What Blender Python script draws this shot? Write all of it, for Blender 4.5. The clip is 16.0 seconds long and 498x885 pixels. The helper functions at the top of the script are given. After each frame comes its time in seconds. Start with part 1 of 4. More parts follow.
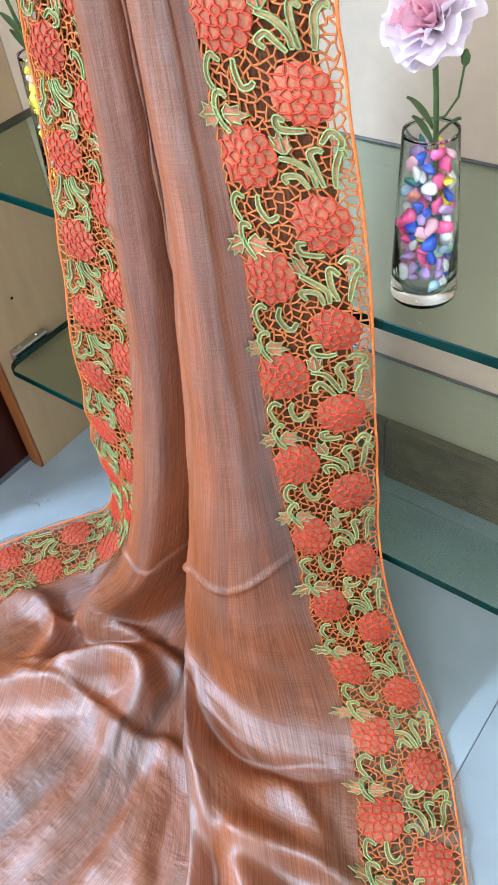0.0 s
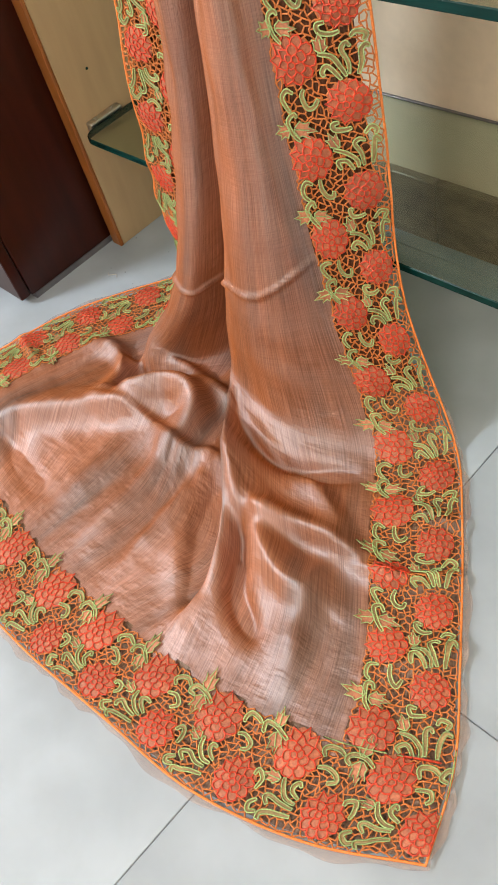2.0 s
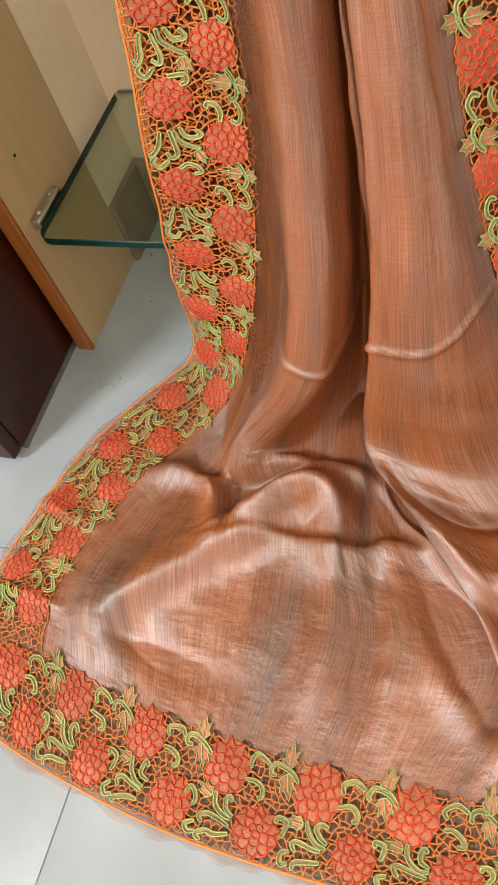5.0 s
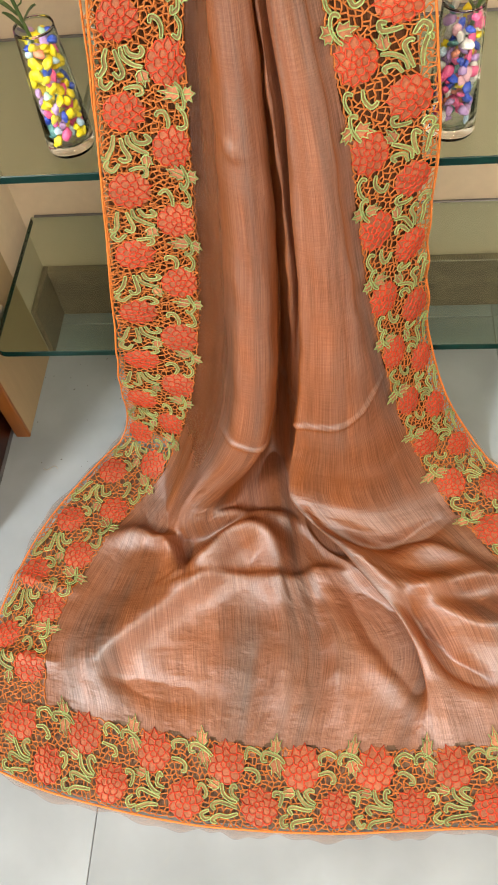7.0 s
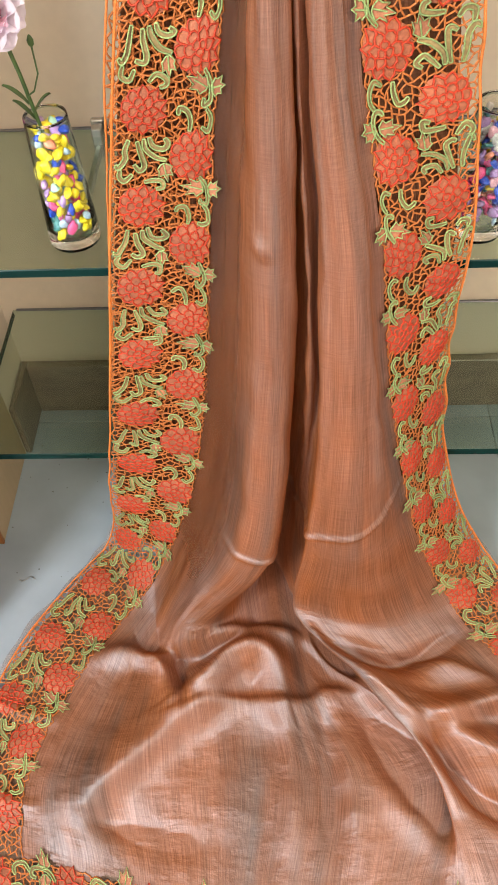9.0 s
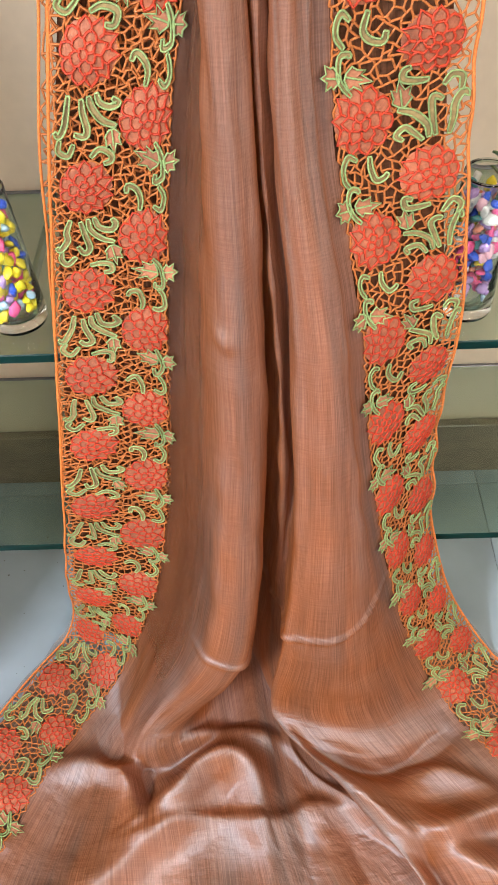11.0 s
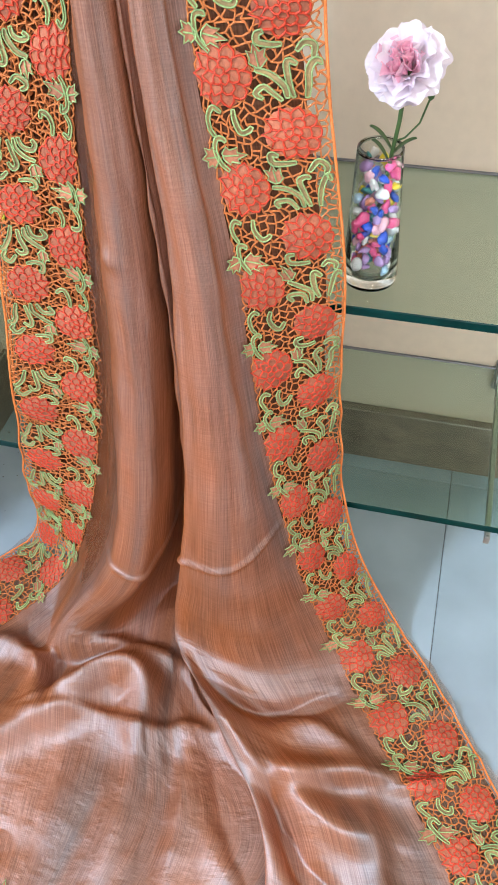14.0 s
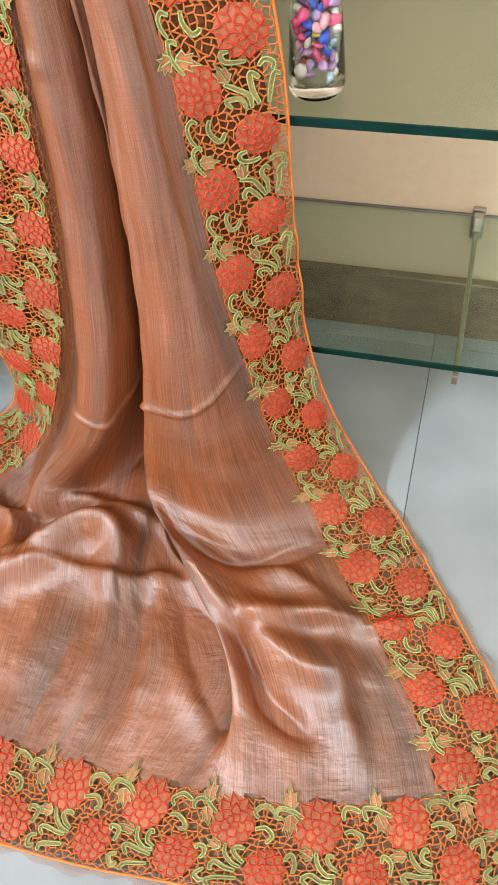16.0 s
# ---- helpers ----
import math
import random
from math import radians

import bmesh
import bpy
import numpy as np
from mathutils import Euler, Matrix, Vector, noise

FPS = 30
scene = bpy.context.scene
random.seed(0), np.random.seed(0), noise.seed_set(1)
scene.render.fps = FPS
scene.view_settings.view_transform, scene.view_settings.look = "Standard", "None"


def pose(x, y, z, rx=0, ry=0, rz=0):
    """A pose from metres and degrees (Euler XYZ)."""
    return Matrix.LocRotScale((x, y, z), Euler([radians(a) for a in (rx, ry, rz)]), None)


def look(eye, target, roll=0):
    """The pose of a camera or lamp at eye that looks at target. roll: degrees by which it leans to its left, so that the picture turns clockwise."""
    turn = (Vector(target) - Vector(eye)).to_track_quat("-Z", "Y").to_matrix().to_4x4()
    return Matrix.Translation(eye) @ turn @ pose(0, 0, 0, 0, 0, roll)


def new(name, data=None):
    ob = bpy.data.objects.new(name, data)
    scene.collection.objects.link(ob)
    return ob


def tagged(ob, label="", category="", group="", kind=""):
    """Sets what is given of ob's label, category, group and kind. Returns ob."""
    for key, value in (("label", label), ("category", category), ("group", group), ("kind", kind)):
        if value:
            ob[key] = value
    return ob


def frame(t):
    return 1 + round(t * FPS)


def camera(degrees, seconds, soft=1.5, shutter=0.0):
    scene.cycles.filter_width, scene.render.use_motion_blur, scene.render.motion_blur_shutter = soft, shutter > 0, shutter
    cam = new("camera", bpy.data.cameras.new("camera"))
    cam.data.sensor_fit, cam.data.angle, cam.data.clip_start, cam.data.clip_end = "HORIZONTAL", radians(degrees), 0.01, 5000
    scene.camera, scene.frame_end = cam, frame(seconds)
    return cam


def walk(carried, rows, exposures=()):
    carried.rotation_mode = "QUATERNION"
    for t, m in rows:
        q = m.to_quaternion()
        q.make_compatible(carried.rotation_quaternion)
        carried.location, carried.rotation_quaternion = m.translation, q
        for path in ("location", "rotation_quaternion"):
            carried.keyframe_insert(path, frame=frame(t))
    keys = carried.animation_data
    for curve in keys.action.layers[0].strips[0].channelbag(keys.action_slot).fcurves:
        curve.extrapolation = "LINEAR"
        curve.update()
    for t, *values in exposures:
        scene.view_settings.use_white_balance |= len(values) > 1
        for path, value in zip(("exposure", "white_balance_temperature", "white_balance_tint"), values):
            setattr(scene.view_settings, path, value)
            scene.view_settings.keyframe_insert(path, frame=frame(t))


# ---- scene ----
cam = camera(34.2, 16.0, soft=1.7)
PATH = [
    (0.0, 0.4819, -0.1144, 0.9867, 44.41, 6.37, 36.77),
    (0.5, 0.5664, -0.1333, 0.9533, 43.55, 7.70, 40.28),
    (1.0, 0.6544, -0.1753, 0.9286, 42.09, 9.50, 43.43),
    (1.5, 0.7066, -0.2164, 0.9038, 40.34, 11.06, 44.78),
    (2.0, 0.7152, -0.2309, 0.8914, 38.68, 12.17, 43.84),
    (2.5, 0.6924, -0.2420, 0.8781, 37.29, 12.84, 41.10),
    (3.0, 0.6385, -0.2503, 0.8807, 36.43, 13.79, 37.18),
    (3.5, 0.5553, -0.2887, 0.8894, 35.74, 14.80, 32.67),
    (4.0, 0.4474, -0.2876, 0.8767, 34.91, 15.35, 27.07),
    (4.5, 0.3088, -0.2617, 0.8686, 33.78, 14.93, 21.51),
    (7.0, 0.0841, -0.3844, 1.1618, 32.50, 5.64, 3.33),
    (7.5, 0.0751, -0.3469, 1.1736, 33.03, 4.95, 3.06),
    (8.0, 0.0679, -0.3259, 1.1710, 34.35, 4.25, 2.63),
    (8.5, 0.0223, -0.3339, 1.1379, 36.55, 3.37, 1.99),
    (9.0, -0.0038, -0.3181, 1.1177, 38.49, 2.49, 1.11),
    (11.5, 0.0160, -0.1885, 1.0826, 40.45, 1.99, -0.56),
    (12.0, 0.0636, -0.1872, 1.0776, 40.60, 1.74, 0.82),
    (12.5, 0.1249, -0.2464, 1.0869, 40.99, 1.40, 3.61),
    (13.0, 0.1896, -0.2784, 1.0959, 41.36, 1.88, 7.71),
    (13.5, 0.2684, -0.2742, 1.0860, 41.50, 1.88, 11.55),
    (14.0, 0.2779, -0.2832, 1.0904, 41.41, 2.16, 14.32),
    (14.5, 0.3077, -0.2954, 1.0832, 41.02, 2.37, 15.88),
    (15.0, 0.3266, -0.3087, 1.0758, 40.12, 2.76, 16.40),
    (15.5, 0.3480, -0.3276, 1.0310, 38.50, 3.43, 16.09),
    (16.0, 0.3759, -0.3436, 1.0002, 37.01, 4.54, 14.71),
]
# the phone's own brightness and white balance along the way
EXPOSURES = [(0.0, 0.34, 5200, 5), (1.0, 0.26, 6000, 8), (2.0, 0.1, 6800, 10), (3.5, 0.1, 7200, 10), (4.5, 0.05, 7300, 10), (7.0, 0.08, 7600, 10), (8.0, 0.08, 7400, 10), (9.0, 0.08, 6800, 10), (11.5, 0.1, 6100, 8), (12.5, 0.14, 5700, 6), (13.5, 0.17, 5600, 5), (14.5, 0.2, 5500, 5), (15.2, 0.2, 5900, 8), (16.0, 0.13, 6700, 10)]
walk(cam, [(t, pose(x, y, z, rx, ry, rz)) for t, x, y, z, rx, ry, rz in PATH], EXPOSURES)

# ---- light ----
world = bpy.data.worlds.new("shop_air")
world.use_nodes = True
world.node_tree.nodes["Background"].inputs[0].default_value = (0.55, 0.6, 0.7, 1)
world.node_tree.nodes["Background"].inputs[1].default_value = 0.05
scene.world = world
scene.view_settings.exposure = 0.0


def area_lamp(name, place, aim, size, power, colour):
    data = bpy.data.lights.new(name, "AREA")
    data.shape, data.size, data.energy, data.color = "SQUARE", size, power, colour
    ob = new(name, data)
    ob.matrix_world = look(place, aim)
    return tagged(ob, "unseen square area light above the shop floor, key and added fill", "lamp", kind="structure")


# cool key out of view, placed by the shadows on the floor
KEY = area_lamp("unseen_lamp", (-1.75, -1.96, 2.66), (0.0, 0.2, 0.0), 0.6, 142, (0.89, 0.96, 1.0))
# added warm fill in place of wall bounce; no known lamp hangs here
area_lamp("unseen_lamp", (0.95, -1.55, 2.66), (0.1, 0.35, 0.4), 1.3, 60, (1.0, 0.89, 0.77))


# ---- materials ----
def material(name, colour, rough=0.5, metal=0.0, grain=0.0, grain_size=40.0, blotch=0.0, blotch_size=4.0, bump=0.0, spec=0.5, coords="Object", stretch=(1, 1, 1), shift=0.0):
    """A principled material with fine grain and broad blotches in its colour, a relief, and a shift from piece to piece."""
    mat = bpy.data.materials.new(name)
    mat.use_nodes = True
    nt = mat.node_tree
    bsdf = nt.nodes["Principled BSDF"]
    bsdf.inputs["Roughness"].default_value = rough
    bsdf.inputs["Metallic"].default_value = metal
    bsdf.inputs["Specular IOR Level"].default_value = spec
    tc = nt.nodes.new("ShaderNodeTexCoord")
    mp = nt.nodes.new("ShaderNodeMapping")
    mp.inputs["Scale"].default_value = stretch
    nt.links.new(tc.outputs[coords], mp.inputs["Vector"])

    def noise_at(scale, detail):
        n = nt.nodes.new("ShaderNodeTexNoise")
        n.inputs["Scale"].default_value, n.inputs["Detail"].default_value = scale, detail
        nt.links.new(mp.outputs[0], n.inputs["Vector"])
        return n

    last = None
    for amount, size, detail in ((grain, grain_size, 4), (blotch, blotch_size, 5)):
        if not amount:
            continue
        n = noise_at(size, detail)
        ramp = nt.nodes.new("ShaderNodeMapRange")
        ramp.inputs[1].default_value, ramp.inputs[2].default_value = 0.3, 0.7
        ramp.inputs[3].default_value, ramp.inputs[4].default_value = 1 - amount, 1 + amount
        nt.links.new(n.outputs["Fac"], ramp.inputs[0])
        mul = nt.nodes.new("ShaderNodeVectorMath")
        mul.operation = "MULTIPLY"
        if last is None:
            mul.inputs[0].default_value = colour
        else:
            nt.links.new(last, mul.inputs[0])
        nt.links.new(ramp.outputs[0], mul.inputs[1])
        last = mul.outputs[0]
    if shift:
        info = nt.nodes.new("ShaderNodeObjectInfo")
        ramp = nt.nodes.new("ShaderNodeMapRange")
        ramp.inputs[3].default_value, ramp.inputs[4].default_value = 1 - shift, 1 + shift
        nt.links.new(info.outputs["Random"], ramp.inputs[0])
        mul = nt.nodes.new("ShaderNodeVectorMath")
        mul.operation = "MULTIPLY"
        if last is None:
            mul.inputs[0].default_value = colour
        else:
            nt.links.new(last, mul.inputs[0])
        nt.links.new(ramp.outputs[0], mul.inputs[1])
        last = mul.outputs[0]
    if last is None:
        bsdf.inputs["Base Color"].default_value = (*colour, 1)
    else:
        nt.links.new(last, bsdf.inputs["Base Color"])
    if bump:
        n = noise_at(grain_size * 1.7, 3)
        b = nt.nodes.new("ShaderNodeBump")
        b.inputs["Strength"].default_value, b.inputs["Distance"].default_value = bump, 0.002
        nt.links.new(n.outputs["Fac"], b.inputs["Height"])
        nt.links.new(b.outputs[0], bsdf.inputs["Normal"])
    return mat


def glass(name, tint, gloss_rough=0.02):
    """Clear sheet glass: lets light straight through with a tint, mirrors by Fresnel."""
    mat = bpy.data.materials.new(name)
    mat.use_nodes = True
    nt = mat.node_tree
    nt.nodes.remove(nt.nodes["Principled BSDF"])
    through_it = nt.nodes.new("ShaderNodeBsdfTransparent")
    through_it.inputs[0].default_value = (*tint, 1)
    gloss = nt.nodes.new("ShaderNodeBsdfGlossy")
    gloss.inputs["Roughness"].default_value = gloss_rough
    facing = nt.nodes.new("ShaderNodeLayerWeight")
    steep = nt.nodes.new("ShaderNodeMath")
    steep.operation = "POWER"
    steep.inputs[1].default_value = 4.5
    nt.links.new(facing.outputs["Facing"], steep.inputs[0])
    amount = nt.nodes.new("ShaderNodeMapRange")
    amount.inputs[3].default_value, amount.inputs[4].default_value = 0.04, 0.75
    nt.links.new(steep.outputs[0], amount.inputs[0])
    mix = nt.nodes.new("ShaderNodeMixShader")
    nt.links.new(amount.outputs[0], mix.inputs[0])
    nt.links.new(through_it.outputs[0], mix.inputs[1])
    nt.links.new(gloss.outputs[0], mix.inputs[2])
    nt.links.new(mix.outputs[0], nt.nodes["Material Output"].inputs[0])
    return mat


def silk(name, base, weft_tone, sheen, opacity=1.0, single=1.0):
    """Shot silk: a matt dyed ground, a broad satin gloss of the other thread's colour, and slubs along both threads (UV in metres). Where the hanging cloth is a single layer, beside the first border, it is as sheer as single says."""
    mat = bpy.data.materials.new(name)
    mat.use_nodes = True
    nt = mat.node_tree
    nt.nodes.remove(nt.nodes["Principled BSDF"])
    tc = nt.nodes.new("ShaderNodeTexCoord")

    def slubs(sx, sy, scale, lo, hi):
        mp = nt.nodes.new("ShaderNodeMapping")
        mp.inputs["Scale"].default_value = (sx, sy, 1)
        nt.links.new(tc.outputs["UV"], mp.inputs["Vector"])
        n = nt.nodes.new("ShaderNodeTexNoise")
        n.inputs["Scale"].default_value, n.inputs["Detail"].default_value = scale, 3
        nt.links.new(mp.outputs[0], n.inputs["Vector"])
        r = nt.nodes.new("ShaderNodeMapRange")
        r.inputs[1].default_value, r.inputs[2].default_value = 0.32, 0.68
        r.inputs[3].default_value, r.inputs[4].default_value = lo, hi
        nt.links.new(n.outputs["Fac"], r.inputs[0])
        return r.outputs[0]

    def times(a, b):
        m = nt.nodes.new("ShaderNodeMath")
        m.operation = "MULTIPLY"
        nt.links.new(a, m.inputs[0])
        nt.links.new(b, m.inputs[1])
        return m.outputs[0]

    warp = slubs(1, 0.016, 760, 0.74, 1.22)
    weft = slubs(0.025, 1, 820, 0.92, 1.08)
    broad = slubs(1, 0.10, 22, 0.86, 1.14)
    streak = times(slubs(1, 0.06, 36, 0.35, 1.0), slubs(1, 0.30, 9, 0.05, 1.0))
    tone = times(times(warp, weft), broad)

    def tinted(colour, other=None):
        v = nt.nodes.new("ShaderNodeVectorMath")
        v.operation = "MULTIPLY"
        v.inputs[0].default_value = colour
        if other:
            blend = nt.nodes.new("ShaderNodeMix")
            blend.data_type = "RGBA"
            blend.inputs["A"].default_value, blend.inputs["B"].default_value = (*colour, 1), (*other, 1)
            nt.links.new(streak, blend.inputs["Factor"])
            nt.links.new(blend.outputs["Result"], v.inputs[0])
        nt.links.new(tone, v.inputs[1])
        return v.outputs[0]

    bump = nt.nodes.new("ShaderNodeBump")
    bump.inputs["Strength"].default_value, bump.inputs["Distance"].default_value = 0.5, 0.0005
    nt.links.new(times(warp, weft), bump.inputs["Height"])
    crinkle = nt.nodes.new("ShaderNodeBump")
    crinkle.inputs["Strength"].default_value, crinkle.inputs["Distance"].default_value = 0.55, 0.0022
    nt.links.new(times(slubs(1, 0.45, 42, 0.0, 1.0), slubs(0.5, 1, 75, 0.3, 1.0)), crinkle.inputs["Height"])
    nt.links.new(crinkle.outputs[0], bump.inputs["Normal"])
    ground = nt.nodes.new("ShaderNodeBsdfDiffuse")
    nt.links.new(tinted(base, weft_tone), ground.inputs[0])
    nt.links.new(bump.outputs[0], ground.inputs["Normal"])
    behind = nt.nodes.new("ShaderNodeBsdfTranslucent")
    nt.links.new(tinted(tuple(min(1, c * 1.6) for c in base)), behind.inputs[0])
    body = nt.nodes.new("ShaderNodeMixShader")
    body.inputs[0].default_value = 0.09
    nt.links.new(ground.outputs[0], body.inputs[1])
    nt.links.new(behind.outputs[0], body.inputs[2])
    gloss = nt.nodes.new("ShaderNodeBsdfAnisotropic")
    nt.links.new(tinted(sheen), gloss.inputs["Color"])
    gloss.inputs["Roughness"].default_value = 0.58
    gloss.inputs["Anisotropy"].default_value = -0.25
    nt.links.new(bump.outputs[0], gloss.inputs["Normal"])
    along = nt.nodes.new("ShaderNodeTangent")
    along.direction_type = "UV_MAP"
    nt.links.new(along.outputs[0], gloss.inputs["Tangent"])
    layer = nt.nodes.new("ShaderNodeLayerWeight")
    layer.inputs[0].default_value = 0.42
    amount = nt.nodes.new("ShaderNodeMapRange")
    amount.inputs[3].default_value, amount.inputs[4].default_value = 0.42, 0.14
    nt.links.new(layer.outputs["Facing"], amount.inputs[0])
    mix = nt.nodes.new("ShaderNodeMixShader")
    nt.links.new(amount.outputs[0], mix.inputs[0])
    nt.links.new(body.outputs[0], mix.inputs[1])
    nt.links.new(gloss.outputs[0], mix.inputs[2])
    last = mix.outputs[0]
    if single < 1:
        xy = nt.nodes.new("ShaderNodeSeparateXYZ")
        nt.links.new(tc.outputs["UV"], xy.inputs[0])
        dense = []
        for axis, a, b in (("X", 0.19, 0.29), ("Y", 0.66, 0.82)):
            r = nt.nodes.new("ShaderNodeMapRange")
            r.interpolation_type = "SMOOTHSTEP"
            r.inputs[1].default_value, r.inputs[2].default_value = a, b
            r.inputs[3].default_value, r.inputs[4].default_value = single, 1.0
            nt.links.new(xy.outputs[axis], r.inputs[0])
            dense.append(r.outputs[0])
        most = nt.nodes.new("ShaderNodeMath")
        most.operation = "MAXIMUM"
        nt.links.new(dense[0], most.inputs[0])
        nt.links.new(dense[1], most.inputs[1])
        clear = nt.nodes.new("ShaderNodeBsdfTransparent")
        sheer = nt.nodes.new("ShaderNodeMixShader")
        nt.links.new(most.outputs[0], sheer.inputs[0])
        nt.links.new(clear.outputs[0], sheer.inputs[1])
        nt.links.new(last, sheer.inputs[2])
        last = sheer.outputs[0]
    if opacity < 1:
        clear = nt.nodes.new("ShaderNodeBsdfTransparent")
        sheer = nt.nodes.new("ShaderNodeMixShader")
        sheer.inputs[0].default_value = opacity
        nt.links.new(clear.outputs[0], sheer.inputs[1])
        nt.links.new(last, sheer.inputs[2])
        last = sheer.outputs[0]
    nt.links.new(last, nt.nodes["Material Output"].inputs[0])
    return mat


WALL = material("cream_wall_paint", (0.79, 0.675, 0.55), 0.55, grain=0.03, grain_size=60, blotch=0.06, blotch_size=2.5, bump=0.15)
CEILING = material("white_ceiling_paint", (0.8, 0.8, 0.78), 0.8, blotch=0.04, blotch_size=2)
TILE = material("white_vitrified_tile", (0.34, 0.40, 0.47), 0.42, grain=0.06, grain_size=9, blotch=0.15, blotch_size=5, shift=0.02)
GROUT = material("dark_tile_joint", (0.15, 0.145, 0.14), 0.9, grain=0.2, grain_size=80)
STONE = material("grey_brown_skirting_stone", (0.21, 0.165, 0.12), 0.3, grain=0.2, grain_size=35, blotch=0.3, blotch_size=9, stretch=(1, 1, 2.2), shift=0.06)
LAMINATE = material("beige_laminate", (0.47, 0.35, 0.21), 0.38, grain=0.05, grain_size=60, blotch=0.07, blotch_size=4, stretch=(1, 1, 0.15), bump=0.05)
LIPPING = material("orange_brown_wood_lipping", (0.25, 0.09, 0.022), 0.38, grain=0.2, grain_size=70, blotch=0.14, blotch_size=10, stretch=(1, 1, 0.08), bump=0.1)
MAHOGANY = material("dark_red_polished_wood", (0.030, 0.006, 0.003), 0.28, spec=0.3, grain=0.3, grain_size=50, blotch=0.25, blotch_size=5, stretch=(1, 1, 0.1), bump=0.04)
STEEL = material("brushed_steel", (0.52, 0.52, 0.5), 0.33, metal=1.0, grain=0.1, grain_size=90, bump=0.05)
PLINTH = material("grey_steel_plinth", (0.2, 0.2, 0.22), 0.35, metal=0.6, grain=0.1)
PANE = glass("green_tinted_sheet_glass", (0.81, 0.88, 0.82))
PANE_EDGE = material("dark_teal_polished_glass_edge", (0.003, 0.030, 0.027), 0.25, spec=0.12, grain=0.25, grain_size=30, stretch=(1, 1, 6))
CLEAR = bpy.data.materials.new("clear_vase_glass")
CLEAR.use_nodes = True
CLEAR_BSDF = CLEAR.node_tree.nodes["Principled BSDF"]
CLEAR_BSDF.inputs["Base Color"].default_value = (0.88, 0.92, 0.91, 1)
CLEAR_BSDF.inputs["Transmission Weight"].default_value = 1.0
CLEAR_BSDF.inputs["Roughness"].default_value = 0.0
CLEAR_BSDF.inputs["IOR"].default_value = 1.45
CLOTH = silk("copper_mauve_shot_silk", (0.48, 0.130, 0.019), (0.185, 0.090, 0.056), (0.36, 0.42, 0.48), single=0.30)
ORGANZA = silk("brown_organza_backing", (0.33, 0.165, 0.085), (0.29, 0.155, 0.09), (0.32, 0.29, 0.27), opacity=0.82)
# backing of the hanging borders, its colour darkened to stand for shade
SHADED_LINING = silk("shaded_brown_silk_lining", (0.20, 0.070, 0.028), (0.15, 0.060, 0.030), (0.16, 0.14, 0.12))
SHEER = silk("sheer_brown_organza", (0.5, 0.3, 0.22), (0.45, 0.3, 0.25), (0.6, 0.5, 0.45), opacity=0.34)
PETAL_FILL = material("salmon_applique_silk", (0.42, 0.135, 0.072), 0.5, grain=0.22, grain_size=260, blotch=0.2, blotch_size=30, bump=0.4, shift=0.12)
PETAL_CORD = material("vermilion_satin_stitch", (0.60, 0.055, 0.02), 0.42, grain=0.22, grain_size=500, bump=0.5, shift=0.1)
LEAF_FILL = material("khaki_applique_silk", (0.35, 0.25, 0.11), 0.5, grain=0.2, grain_size=260, blotch=0.25, blotch_size=35, bump=0.4, shift=0.15)
BUD_FILL = material("tan_orange_applique_silk", (0.50, 0.20, 0.11), 0.5, grain=0.2, grain_size=260, blotch=0.2, blotch_size=35, bump=0.4, shift=0.15)
LEAF_CORD = material("pale_green_satin_stitch", (0.34, 0.47, 0.19), 0.42, grain=0.22, grain_size=500, bump=0.5, shift=0.18)
NET = material("orange_cutwork_bars", (0.58, 0.18, 0.045), 0.45, grain=0.2, grain_size=400, bump=0.5)
PIPING = material("bright_orange_piping", (0.85, 0.25, 0.055), 0.45, grain=0.2, grain_size=500, bump=0.6)


# ---- building helpers ----
def mesh_of(name, bm, mat, smooth=True):
    me = bpy.data.meshes.new(name)
    bm.to_mesh(me)
    bm.free()
    me.materials.append(mat)
    if smooth:
        me.shade_smooth()
    return me


def part(name, bm, mat, parent=None, label="", smooth=False):
    ob = new(name, mesh_of(name, bm, mat, smooth))
    ob.parent = parent
    return tagged(ob, label)


def mesh_part(name, verts, faces, mat, parent=None, label="", smooth=True, uv=None):
    me = bpy.data.meshes.new(name)
    me.from_pydata([tuple(map(float, v)) for v in verts], [], faces)
    if uv is not None:
        layer = me.uv_layers.new(name="cloth")
        idx = np.empty(len(me.loops), dtype=np.int32)
        me.loops.foreach_get("vertex_index", idx)
        layer.data.foreach_set("uv", np.asarray(uv, dtype=np.float32)[idx].ravel())
    me.materials.append(mat)
    if smooth:
        me.shade_smooth()
    ob = new(name, me)
    ob.parent = parent
    return tagged(ob, label)


def box(x0, x1, y0, y1, z0, z1, bevel=0.0, segments=2, bm=None):
    bm = bm or bmesh.new()
    made = bmesh.ops.create_cube(bm, size=1.0)["verts"]
    for v in made:
        v.co = Vector((x0 + (v.co.x + 0.5) * (x1 - x0), y0 + (v.co.y + 0.5) * (y1 - y0), z0 + (v.co.z + 0.5) * (z1 - z0)))
    if bevel:
        edges = {e for v in made for e in v.link_edges}
        bmesh.ops.bevel(bm, geom=list(edges), offset=bevel, segments=segments, profile=0.5, affect="EDGES")
    return bm


def thing(name, label, category, place=(0, 0, 0), group="", kind=""):
    ob = new(name)
    ob.location = place
    return tagged(ob, label, category, group, kind)


